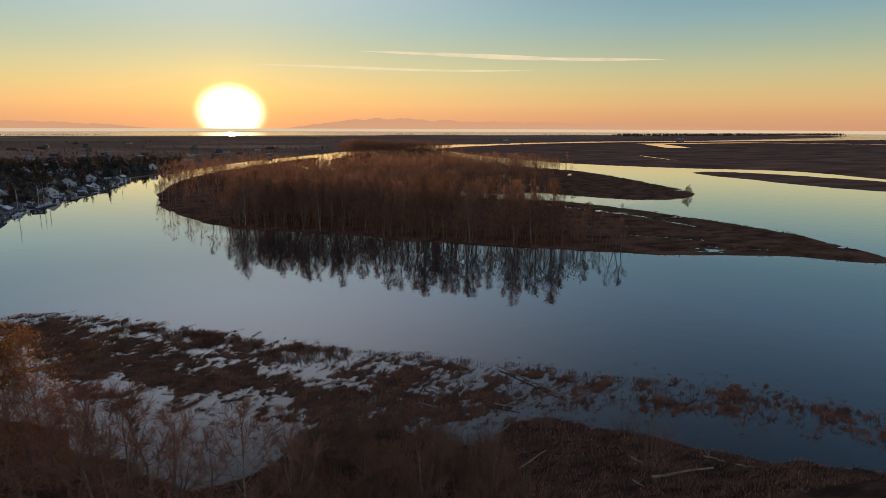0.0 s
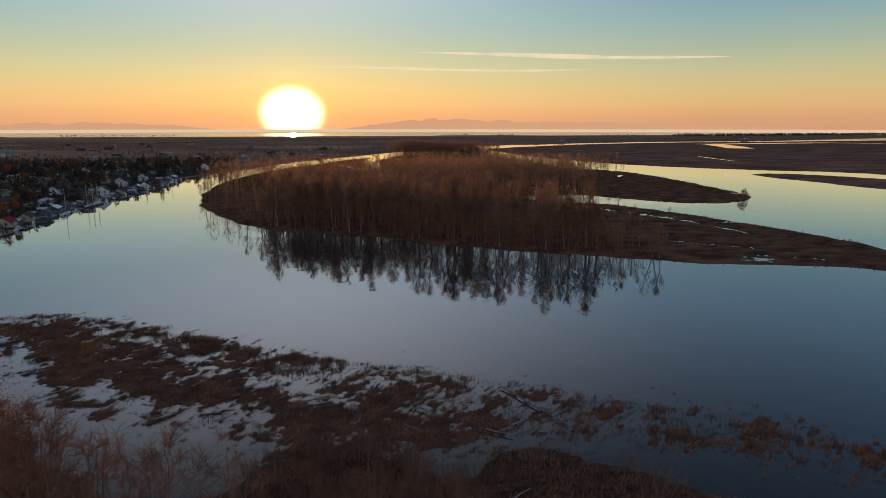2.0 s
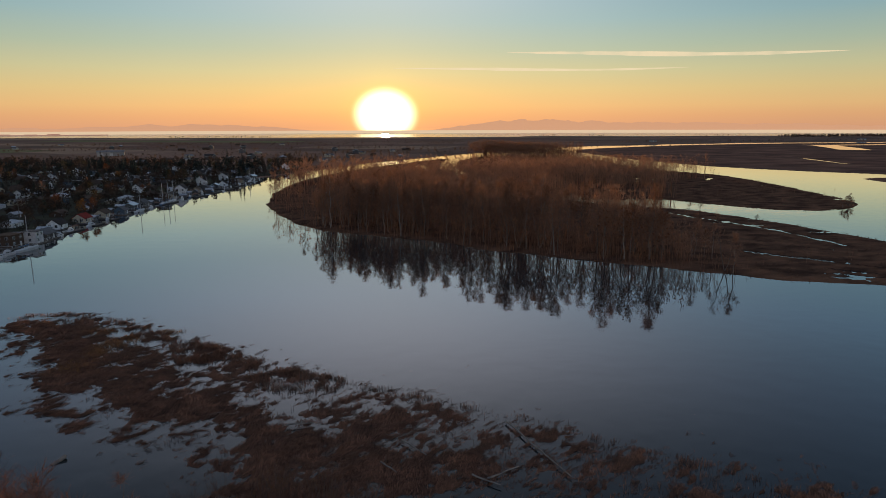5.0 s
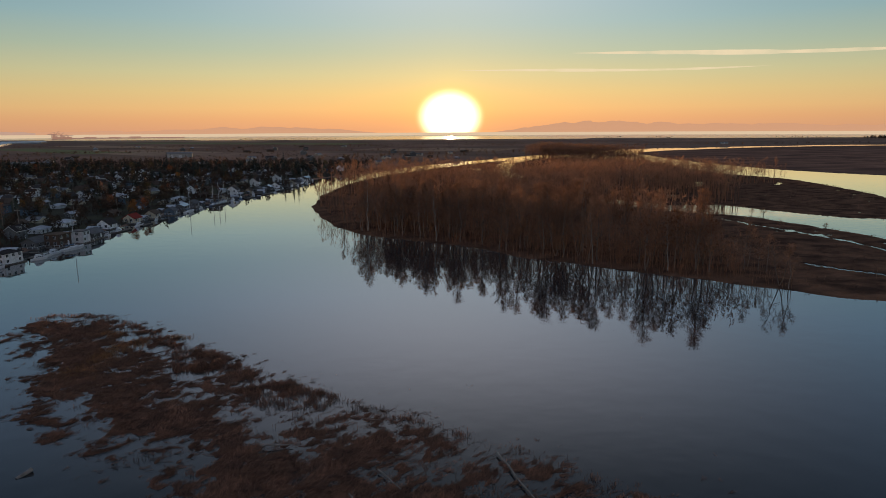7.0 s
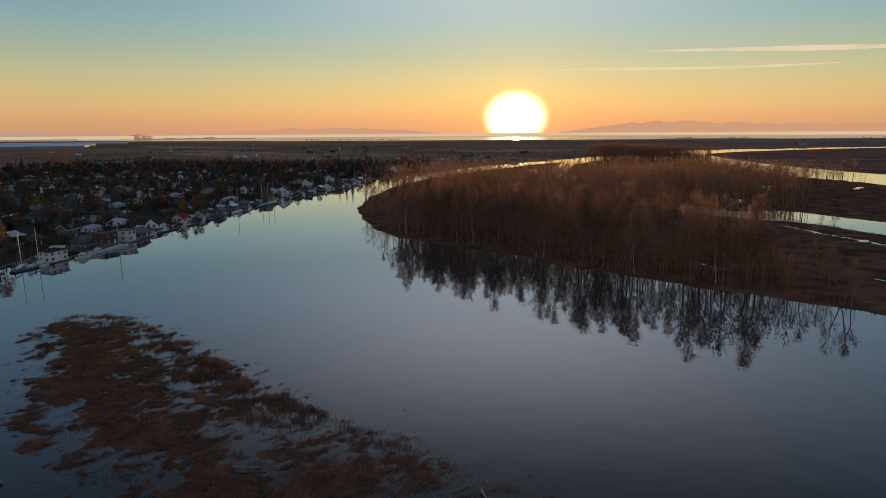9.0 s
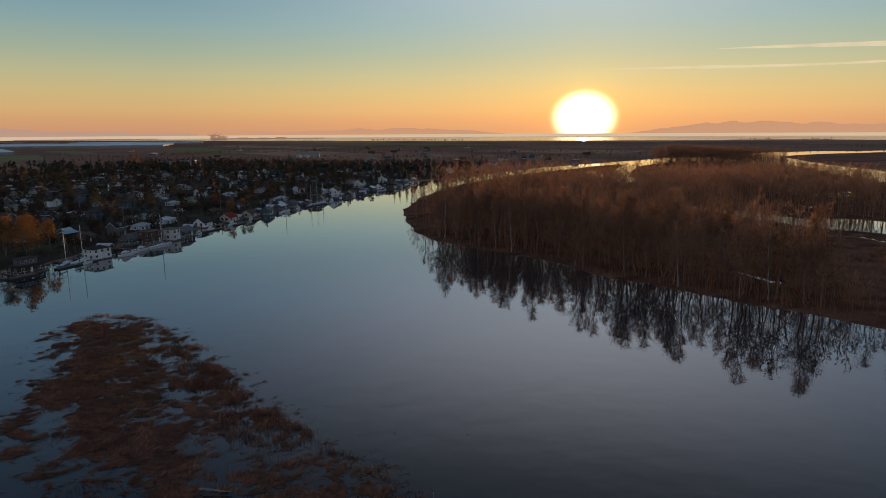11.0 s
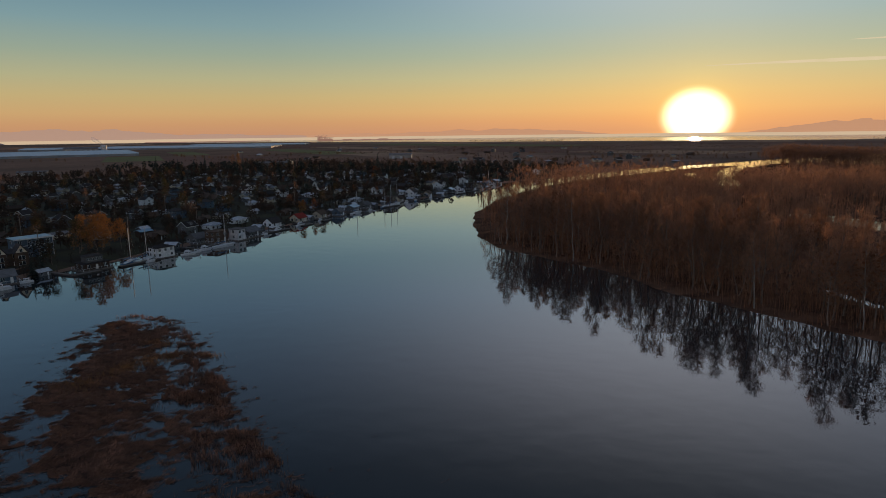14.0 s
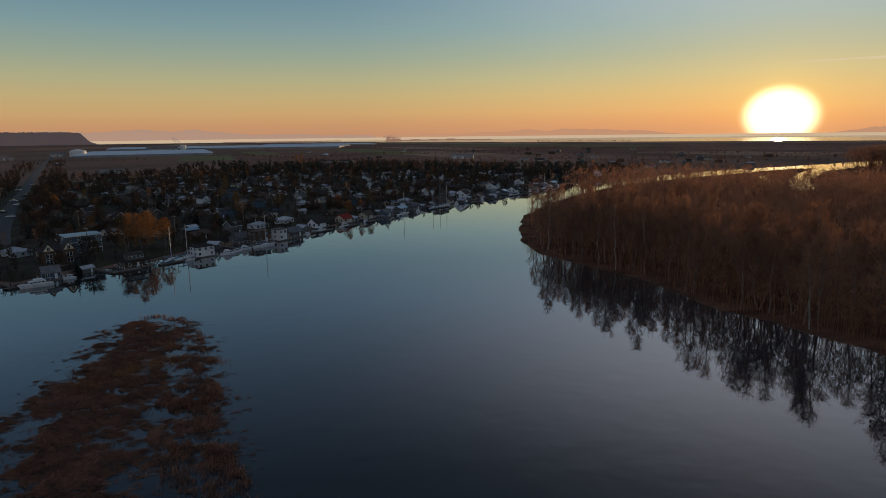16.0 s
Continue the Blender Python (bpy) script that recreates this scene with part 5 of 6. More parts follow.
def motor_boat(label, length, hull=None, fly=True):
    root = empty("motor_boat", label, "boat", "boats at the moorings")
    beam, fb = length * 0.30, 0.55 + length * 0.05
    v, f = hull_mesh(length, beam, fb)
    raw("hull", v, f, hull or HULLWHITE, root)
    w = beam * 0.36
    part("cabin", box(-length * 0.28, length * 0.20, -w, w, fb - 0.15, fb + 1.35, 0.12), HULLWHITE, root)
    for k in range(4):
        x = -length * 0.24 + k * length * 0.11
        for s in (-1, 1):
            part("cabin_window", box(x, x + length * 0.085, s * w - 0.02, s * w + 0.02, fb + 0.65, fb + 1.1), PANE, root)
    part("windscreen", box(length * 0.2 - 0.02, length * 0.2 + 0.03, -w * 0.85, w * 0.85, fb + 0.6, fb + 1.15), PANE, root)
    if fly:
        part("flybridge", box(-length * 0.22, length * 0.06, -w * 0.85, w * 0.85, fb + 1.352, fb + 2.1, 0.1), HULLWHITE, root)
        v, f = [], []
        tube_into(v, f, (-length * 0.1, 0, fb + 2.0), (-length * 0.14, 0, fb + 4.2), 0.05, 0.02, 6)
        raw("mast", v, f, ALLOY, root)
    v, f = rail_mesh(length, beam, fb + 0.1)
    raw("rail", v, f, ALLOY, root)
    return root


def sail_boat(label, length, mast, hull):
    root = empty("sail_boat", label, "boat", "boats at the moorings")
    beam, fb = length * 0.27, 0.55 + length * 0.03
    v, f = hull_mesh(length, beam, fb, 0.5)
    raw("hull", v, f, hull, root)
    part("cabin", box(-length * 0.12, length * 0.22, -beam * 0.26, beam * 0.26, fb - 0.15, fb + 0.45, 0.1), HULLWHITE, root)
    part("deck", box(-length * 0.45, length * 0.36, -beam * 0.32, beam * 0.32, fb - 0.11, fb - 0.05), HULLWHITE, root)
    v, f = [], []
    tube_into(v, f, (length * 0.06, 0, fb - 0.1), (length * 0.06, 0, mast), 0.13, 0.09, 7)
    for s in (-1, 1):
        tube_into(v, f, (length * 0.06, -0.7 * s, mast * 0.66), (length * 0.06, 0, mast * 0.66), 0.03, 0.03, 4)
    raw("mast", v, f, ALLOY, root)
    v, f = [], []
    tube_into(v, f, (length * 0.05, 0, fb + 1.2), (-length * 0.40, 0, fb + 1.15), 0.17, 0.12, 8)
    raw("boom", v, f, CANVAS, root, "boom with a blue sail cover")
    v, f = [], []
    for p in ((length * 0.48, 0, fb + 0.3), (-length * 0.48, 0, fb), (length * 0.06, beam * 0.45, fb), (length * 0.06, -beam * 0.45, fb)):
        tube_into(v, f, p, (length * 0.06, 0, mast * 0.98), 0.007, 0.007, 3)
    raw("rigging", v, f, ALLOY, root)
    v, f = rail_mesh(length, beam, fb + 0.05)
    raw("rail", v, f, ALLOY, root)
    return root


boats = [motor_boat("white motor cruiser with a flybridge", 12.5), motor_boat("white cabin cruiser at a float", 8.5), motor_boat("small white runabout with a cuddy cabin", 5.8, fly=False),
         sail_boat("blue-hulled sailing boat with furled sails", 9, 12, HULLBLUE), sail_boat("white sailing boat with bare mast", 9.5, 12.5, HULLWHITE), motor_boat("dark blue cabin boat", 7.5, HULLBLUE, fly=False)]
for k, x, y, turn in ((0, -110.5, 156, -112), (2, -111.5, 166, -108), (3, -105.5, 196, 110), (4, -104, 201, 95), (2, -101, 200, 80), (1, -97.5, 213, 60), (2, -98, 217.5, 70), (1, -98.5, 222, 70), (4, -96.8, 230, 75), (2, -99.5, 257, 85),
                      (1, -101, 268, 95), (1, -100, 283, 80), (2, -100.5, 300, 95), (4, -97, 328, 85), (2, -97, 343, 85), (3, -96, 357, 95), (4, -95.5, 364, 88), (4, -95, 371, 92), (1, -93, 380, 95), (5, -92, 391, 96),
                      (1, -91, 412, 100), (5, -88, 425, 98), (1, -84, 440, 100), (2, -83, 452, 98), (1, -80, 466, 95), (2, -79, 480, 92), (4, -79, 493, 92), (1, -78, 506, 92), (2, -77, 520, 92)):
    place(boats[k], x, y, 0.0, turn, 0.95 if k in (3, 4) else 0.60 if k else 0.68)


# ---- docks and piles ----
def dock(x0, y0, x1, y1, width, label):
    root = empty("dock", label, "dock", "floating docks")
    a, b = np.array((x0, y0)), np.array((x1, y1))
    l = float(np.linalg.norm(b - a))
    ang = math.degrees(math.atan2(b[1] - a[1], b[0] - a[0]))
    bm = bmesh.new()
    box_into(bm, 0, l, -width / 2, -width / 2 + 0.2, -0.2, 0.38)
    box_into(bm, 0, l, width / 2 - 0.2, width / 2, -0.2, 0.38)
    part("stringer", bm, PILE, root)
    n = max(2, int(l / 0.5))
    v, f = [], []
    for k in range(n):
        for u, z in ((0.0, 0.42), (0.03, 0.45), (l / n - 0.03, 0.45)):
            v += [(k * l / n + u, s * width / 2, h) for s in (-1, 1) for h in (0.383, z)]
    v += [(l, s * width / 2, h) for s in (-1, 1) for h in (0.383, 0.42)]
    for k in range(3 * n):
        a = 4 * k
        f += [(a + 1, a + 3, a + 7, a + 5), (a, a + 1, a + 5, a + 4), (a + 2, a + 6, a + 7, a + 3), (a, a + 4, a + 6, a + 2)]
    raw("deck", v, f, PLANK, root)
    for k in range(max(2, int(l / 7))):
        v, f = [], []
        tube_into(v, f, (2 + k * 7, width / 2 + 0.18, -1.5), (2 + k * 7, width / 2 + 0.18, 2.2 + 0.4 * (k % 3)), 0.16, 0.14, 7)
        raw("pile", v, f, PILE, root, "dark mooring pile")
    root.matrix_basis = pose(x0, y0, 0, 0, 0, ang)
    return root


for y0, y1 in ((136, 148), (150, 160), (176, 184), (190, 204), (213, 232), (254, 274), (282, 290), (298, 304), (324, 334), (352, 368), (388, 398), (410, 424), (434, 446), (452, 470), (480, 495), (505, 522)):
    dock(bank_x(y0) - 4.6, y0, bank_x(y1) - 4.6, y1, 1.8, "weathered plank dock between the moorings")
for y in (152, 176, 199, 222, 245, 262, 287, 301, 326, 360, 392, 416, 440, 465, 490, 515):
    dock(bank_x(y) - 22, y + 0.8, bank_x(y) - 4.2, y + 0.4, 1.4, "narrow plank gangway from the bank")

# ---- town trees ----
tree_protos = [conifer(71, 14, "dark evergreen conifer among the houses"), conifer(72, 18, "tall dark evergreen conifer among the houses"), conifer(73, 10, "small dark evergreen conifer in a garden"),
               bare_tree(81, 10, "rust-leaved autumn tree beside the houses", leaves=RUST, count=1500, leaf=0.17, limbs=16, subs=4, twigs=5, width=0.4), bare_tree(82, 9, "golden autumn tree in a garden", leaves=GOLD, count=1500, leaf=0.17, limbs=16, subs=4, twigs=5, width=0.42),
               bare_tree(83, 11, "olive-brown broadleaved tree in a garden", leaves=OLIVE, count=1600, leaf=0.17, limbs=16, subs=4, twigs=5, width=0.42), bare_tree(84, 12, "leafless garden tree among the houses", limbs=16, subs=5, twigs=6, width=0.36),
               bare_tree(85, 12, "tall golden autumn tree on the bank", leaves=GOLD, count=3200, leaf=0.15, limbs=20, subs=4, twigs=5, base=0.12, width=0.40), bare_tree(86, 13, "slim golden poplar behind the town", leaves=GOLD, count=700, limbs=20, subs=4, twigs=4, base=0.1, width=0.14)]
for x, y, k, s in ((-121, 197, 7, 1.0), (-126, 203, 4, 1.3), (-121.5, 207, 4, 1.05), (-131, 199, 7, 0.95), (-128, 196, 5, 1.0), (-129, 206, 7, 0.8), (-116.5, 171.5, 0, 0.55), (-118.5, 176, 2, 0.7), (-121, 181, 5, 0.6), (-115, 192, 2, 0.5), (-112, 302, 4, 0.8), (-112, 312, 3, 0.7), (-118, 330, 5, 0.8), (-430, 640, 8, 1.3), (-445, 648, 8, 1.2)):
    place(tree_protos[k], x, y, land_z(x, y), x * 31, s)
made = 0
while made < 285:
    y = rng.uniform(105, 660)
    x = bank_x(y) - 22 - 340 * rng.rand() ** 0.9
    if road_gap(x, y) < 9 or not free(x, y, 2.4):
        continue
    belt = y + 0.35 * (x + 100) > 470
    k = [0, 1, 2, 5, 6, 5, 3][rng.randint(7)] if belt else [5, 6, 2, 5, 0, 3, 5, 6, 4][rng.randint(9)]
    place(tree_protos[k], x, y, land_z(x, y) - 0.1, rng.rand() * 360, 0.48 + 0.42 * rng.rand())
    made += 1


def hedge(seed, places, label, name="tree_belt", size=(5, 9), mat=None, n=46, leaf=1.0):
    """Trees far off that run together: clumps of leaves on stems."""
    r = np.random.RandomState(seed)
    x, y = np.array(places, float).T
    z = mainland_height(x, y)
    h = size[0] + (size[1] - size[0]) * r.rand(len(x))
    rim = [np.stack([x + 0.15 * math.cos(a), y + 0.15 * math.sin(a), z - 0.3], 1) for a in (0.0, 2.094, 4.189)]
    top = np.stack([x, y, z + h * 0.75], 1)
    stems = np.concatenate([np.stack([rim[k], rim[(k + 1) % 3], top], 1) for k in range(3)]).reshape(-1, 3)
    k = np.repeat(np.arange(len(x)), n)
    hk = h[k][:, None]
    w = hk * (0.22 + 0.16 * r.rand(len(x)))[k][:, None]
    ball = r.randn(len(k), 3)
    ball *= (r.rand(len(k)) ** 0.4 / np.linalg.norm(ball, axis=1))[:, None]
    ball[:, :2] *= (1.15 - 0.35 * ball[:, 2:])
    c = np.stack([x, y, z + h * 0.56], 1)[k] + ball * np.concatenate([w * 0.8, w * 0.8, hk * 0.40], 1)
    a, b = r.randn(len(k), 3), r.randn(len(k), 3)
    a *= leaf * hk * 0.09 / np.linalg.norm(a, axis=1)[:, None]
    b = np.cross(a, b)
    b *= leaf * hk * 0.07 / (np.linalg.norm(b, axis=1)[:, None] + 1e-9)
    tufts = np.stack([c - a, c + b, c + a, c - b], 1).reshape(-1, 3)
    m = len(stems)
    faces = np.arange(m).reshape(-1, 3).tolist() + (m + np.arange(len(tufts))).reshape(-1, 4).tolist()
    return tagged(raw(name, np.concatenate([stems, tufts]).tolist(), faces, mat or NEEDLE), label, "trees", kind="stuff")


GARDEN = material("dusky_garden_leaves", (0.080, 0.050, 0.036), (0.038, 0.034, 0.026), 0.9, scale=0.05, fine=1.5, bump=0, spec=0.1, thin=0.3)
town_fill = []
blocks = np.array([(a, b) for a, b, c in taken if c > 5])
while len(town_fill) < 3500:
    y = rng.uniform(110, 760)
    x = bank_x(min(y, 640)) - 20 - 430 * rng.rand()
    if road_gap(x, y) > 7 and np.min(np.hypot(x - blocks[:, 0], y - blocks[:, 1])) > 4.4:
        town_fill.append((x, y))
for k in range(520):
    a, b = ROAD[1 + k % 4], ROAD[2 + k % 4]
    t, off = rng.rand(), (10 + 50 * rng.rand()) * (1 if rng.rand() < 0.5 else -1)
    x, y = a[0] + (b[0] - a[0]) * t + 0.5 * off, a[1] + (b[1] - a[1]) * t - 0.86 * off
    if road_gap(x, y) > 7:
        town_fill.append((x, y))
near_fill = [p for p in town_fill if p[1] < 320 and p[0] > -270]
far_fill = [p for p in town_fill if not (p[1] < 320 and p[0] > -270)]
hedge(3, near_fill, "dark garden trees and hedges between the houses", "garden_trees", (2.5, 8.5), GARDEN, 170, 0.5)
hedge(9, far_fill, "dark garden trees in the back streets", "street_trees", (3.0, 9.0), GARDEN, 46, 0.8)
strip = [(bank_x(y) - 6 - 18 * rng.rand(), y) for y in rng.uniform(112, 600, 900)]
strip = [(x, y) for x, y in strip if np.min(np.hypot(x - blocks[:, 0], y - blocks[:, 1])) > 3.5 and mainland_height(np.array([x]), np.array([y]))[0] > 0.2]
hedge(6, strip, "dark brush and small trees along the town bank", "bank_brush", (1.2, 3.8), GARDEN, 70, 0.55)
for k in range(34):
    y = rng.uniform(470, 640)
    x = bank_x(640) - 40 - 12 * k - 10 * rng.rand()
    if road_gap(x, y) > 9 and np.min(np.hypot(x - blocks[:, 0], y - blocks[:, 1])) > 4:
        place(tree_protos[(1, 0, 1)[k % 3]], x, y, land_z(x, y) - 0.1, 50 * k, 0.8 + 0.5 * rng.rand())
belt = [(bank_x(640) - 60 - 14 * k - 6 * rng.rand(), 560 - 0.05 * k + 80 * rng.rand()) for k in range(0, 34) for j in range(3)]
hedge(4, belt, "dark belt of evergreens behind the town", size=(7, 13))
drop_proto(*house_protos, *far_houses, *homes, *boats, *tree_protos)

# ---- utility poles and the blue shed ----
def utility_pole(height):
    root = empty("utility_pole", "weathered wooden utility pole with a crossarm", "pole", "utility poles")
    v, f = [], []
    tube_into(v, f, (0, 0, -0.5), (0, 0, height), 0.17, 0.11, 7)
    raw("post", v, f, POLEWOOD, root)
    part("crossarm", box(-1.2, 1.2, -0.16, -0.05, height - 0.9, height - 0.76, 0.01), POLEWOOD, root)
    for x in (-1.05, -0.5, 0.5, 1.05):
        v, f = [], []
        tube_into(v, f, (x, -0.1, height - 0.762), (x, -0.1, height - 0.55), 0.06, 0.035, 6)
        raw("insulator", v, f, TRIM, root)
    return root


pole_proto = utility_pole(10.5)
for n, (x, y) in enumerate([(-193 - 19.5 * k, 181 + 11.2 * k) for k in range(9)] + [(-134 + 0.8 * k, 152 + 34 * k) for k in range(9)] + [(-186 + 1.1 * k, 216 + 36 * k) for k in range(8)]):
    place(pole_proto, x, y, land_z(x, y), 60 if n < 9 else 4, 0.9)
drop_proto(pole_proto)
blue_shed = empty("shed", "small open shed with a blue metal roof", "shed", "sheds")
part("wall", box(-2.4, 2.4, -1.7, 1.7, -0.4, 2.2), S["brown"], blue_shed)
v, f = gable_roof(4.8, 3.4, 2.2, 0.5, 0.5, 0.12)
raw("roof", v, f, R["metal"], blue_shed, "blue metal roof")
blue_shed.matrix_basis = pose(-136, 230, land_z(-136, 230), 0, 0, 80)

# ---- road and cars ----
ASPHALT = material("worn_asphalt", (0.045, 0.043, 0.043), (0.033, 0.032, 0.032), 0.9, scale=0.15, fine=4)
v, f = [], []
for k, (x, y) in enumerate(ROAD):
    a, b = ROAD[max(0, k - 1)], ROAD[min(len(ROAD) - 1, k + 1)]
    d = np.array((b[0] - a[0], b[1] - a[1]), float)
    d /= np.linalg.norm(d)
    for s in (-3.6, 3.6):
        for z in (1.2, 2.22):
            v.append((x - d[1] * s, y + d[0] * s, z))
for k in range(len(ROAD) - 1):
    a = 4 * k
    f += [(a + 1, a + 3, a + 7, a + 5), (a, a + 1, a + 5, a + 4), (a + 2, a + 6, a + 7, a + 3)]
road = tagged(raw("road", v, f, ASPHALT), "grey asphalt road leading out of the town", "road", kind="structure")
TYRE = material("black_rubber", (0.02, 0.02, 0.02), None, 0.9, scale=3, fine=20)


def car(paint, label):
    root = empty("car", label, "car", "cars on the road")
    bm = bmesh.new()
    box_into(bm, -2.2, 2.2, -0.88, 0.88, 0.35, 0.95, 0.14)
    part("body", bm, paint, root)
    bm = bmesh.new()
    vs = box_into(bm, -1.25, 1.0, -0.76, 0.76, 0.93, 1.45)
    for q in vs:
        if q.co.z > 1.2:
            q.co.x *= 0.72
            q.co.y *= 0.88
    part("cabin", bm, PANE, root, "dark glazed cabin")
    for x in (-1.35, 1.35):
        for y in (-0.8, 0.8):
            v, f = [], []
            tube_into(v, f, (x, y - 0.1, 0.33), (x, y + 0.1, 0.33), 0.33, 0.33, 12)
            raw("wheel", v, f, TYRE, root)
    return root


cars = [car(HULLWHITE, "white car on the road"), car(ALLOY, "silver car on the road"), car(TYRE, "black car on the road")]
for n, (x, y) in enumerate(((-236, 208), (-262, 229), (-287, 238), (-318, 262), (-345, 274), (-372, 296), (-430, 322), (-480, 360))):
    place(cars[n % 3], x, y, 2.23, 29 + 180 * (n % 2), 1.0)
drop_proto(*cars)

# ---- fields ----
FIELD = {k: material(k + "_field", c, o, 0.95, scale=0.02, fine=0.5, bump=0.3, reach=0.2, spec=0.0) for k, c, o in
         (("ploughed", (0.22, 0.135, 0.102), (0.17, 0.108, 0.084)), ("stubble", (0.36, 0.245, 0.165), (0.29, 0.190, 0.130)), ("green", (0.20, 0.205, 0.100), (0.18, 0.165, 0.090)), ("fallow", (0.29, 0.180, 0.130), (0.22, 0.142, 0.106)))}


def field(kind, x, y, w, d, turn, n):
    """A slab of worked soil with shallow furrow ridges."""
    bm = box(-w / 2, w / 2, -d / 2, d / 2, -0.4, 0.05 + 0.01 * (n % 5))
    for k in range(int(d / 30)):
        yy = -d / 2 + 15 + k * 30
        box_into(bm, -w / 2 + 2, w / 2 - 2, yy - 5, yy + 5, 0.0, 0.14 + 0.01 * (n % 5))
    ob = tagged(part("field", bm, FIELD[kind]), "flat " + kind + " field beyond the town", "field", kind="structure")
    ob.matrix_basis = pose(x, y, 2.06, 0, 0, turn)


# the farthest pale fields are added to brighten land that the backdrop ranges shade
for n, (kind, x, y, w, d, turn) in enumerate((("ploughed", -600, 860, 420, 230, -42), ("green", -850, 870, 260, 90, -42), ("stubble", -470, 1120, 420, 160, -38), ("fallow", -260, 1000, 330, 240, -30), ("green", -760, 1270, 500, 90, -38),
        ("ploughed", -330, 1400, 600, 260, -25), ("stubble", 0, 1250, 300, 160, -20), ("fallow", 120, 1600, 500, 220, -10), ("green", -600, 1900, 800, 160, -20), ("ploughed", 300, 2050, 700, 240, -5), ("stubble", -100, 2300, 900, 180, -8),
        ("fallow", -1500, 700, 300, 260, -45), ("ploughed", -1300, 1900, 700, 260, -35), ("fallow", 900, 2100, 600, 260, 10), ("stubble", -2000, 1980, 560, 260, -46), ("fallow", -2350, 1560, 520, 300, -55), ("stubble", -1000, 2330, 800, 240, -20), ("stubble", 700, 2430, 900, 170, 2), ("fallow", 1560, 2230, 620, 200, 6), ("stubble", -2450, 2250, 700, 260, -48), ("green", -980, 1130, 300, 60, -40), ("stubble", -760, 1560, 520, 120, -32), ("fallow", -1180, 1500, 300, 160, -40))):
    field(kind, x, y, w, d, turn, n)

# ---- greenhouses and works ----
GREENGLASS = material("greenhouse_glass", (0.62, 0.68, 0.69), (0.52, 0.58, 0.60), 0.12, scale=0.02, fine=0.3, bump=0.0, spec=1.0)
GREENWALL = material("greenhouse_side_glass", (0.20, 0.24, 0.26), (0.16, 0.19, 0.21), 0.25, scale=0.05, fine=0.6, bump=0.0)
CONCRETE = material("pale_concrete", (0.36, 0.35, 0.33), None, 0.85, scale=0.1, fine=1.0)


def greenhouse(x, y, w, d, turn, h=4.4, span=12.8):
    root = empty("greenhouse", "long low glass greenhouse with ridged roofs", "greenhouse", "greenhouses")
    part("wall", box(-w / 2, w / 2, -d / 2, d / 2, -0.5, h), GREENWALL, root)
    n = int(d / span)
    for k in range(n):
        y0 = -d / 2 + k * d / n
        s = d / n
        v = [(-w / 2, y0, h + 0.01), (w / 2, y0, h + 0.01), (w / 2, y0 + s / 2, h + 1.7), (-w / 2, y0 + s / 2, h + 1.7), (-w / 2, y0 + s, h + 0.01), (w / 2, y0 + s, h + 0.01)]
        raw("roof_span", v, [(0, 1, 2, 3), (3, 2, 5, 4), (0, 3, 4), (1, 5, 2)], GREENGLASS, root)
    root.matrix_basis = pose(x, y, 2.0, 0, 0, turn)


greenhouse(-1200, 1010, 260, 330, 52)
greenhouse(-1440, 1610, 560, 300, 30)
greenhouse(-1720, 1390, 200, 240, 52)
greenhouse(-1500, 2000, 420, 120, 25)


def works_hall(x, y, w, d, h, turn, label):
    root = empty("works_hall", label, "hall", "halls by the fields")
    part("wall", box(-w / 2, w / 2, -d / 2, d / 2, -0.5, h), CONCRETE, root)
    v, f = gable_roof(w, d, h, d * 0.10, 0.6, 0.4)
    raw("roof", v, f, R["metal"] if h > 8 else R["grey"], root)
    for k in range(int(w / 12)):
        part("loading_door", box(-w / 2 + 4 + k * 12, -w / 2 + 8 + k * 12, -d / 2 - 0.15, -d / 2 + 0.05, 0, 4), ALLOY, root)
    root.matrix_basis = pose(x, y, 2.0, 0, 0, turn)


for x, y, w, d, h, turn, lab in ((-1520, 1300, 84, 30, 7, 50, "grey works hall beside the greenhouses"), (-1240, 830, 24, 18, 8, 48, "white works hall by the road"), (-568, 491, 27, 11, 3.4, 40, "long grey barn with a pale roof"), (-1180, 690, 42, 13, 4.5, 48, "low white barn by the road"),
        (-1560, 640, 90, 40, 8, 45, "grey depot beyond the fields"), (-420, 690, 36, 16, 4.2, 30, "grey school hall behind the houses"), (-360, 930, 34, 14, 6, 20, "grey farm barn among the fields"),
        (1330, 1640, 24, 9, 4, 10, "low white shed on the far shore"), (700, 1560, 18, 8, 4, 20, "farm shed on the far shore")):
    works_hall(x, y, w, d, h, turn, lab)


def tank(x, y, r, h):
    v, f = [], []
    tube_into(v, f, (0, 0, -0.5), (0, 0, h), r, r, 28)
    root = empty("storage_tank", "white round storage tank", "tank", "storage tanks")
    raw("shell", v, f, TRIM, root)
    v, f = [], []
    tube_into(v, f, (0, 0, h), (0, 0, h + r * 0.25), r * 1.01, r * 0.1, 28)
    raw("tank_roof", v, f, TRIM, root)
    root.matrix_basis = pose(x, y, 2.0)


tank(-1235, 870, 16, 12)
tank(-1480, 1340, 8, 14)
rng = np.random.RandomState(23)


def line_of(x0, y0, x1, y1, step, jit=6):
    n = int(math.hypot(x1 - x0, y1 - y0) / step)
    return [(x0 + (x1 - x0) * k / n + jit * rng.randn(), y0 + (y1 - y0) * k / n + jit * rng.randn()) for k in range(n)]


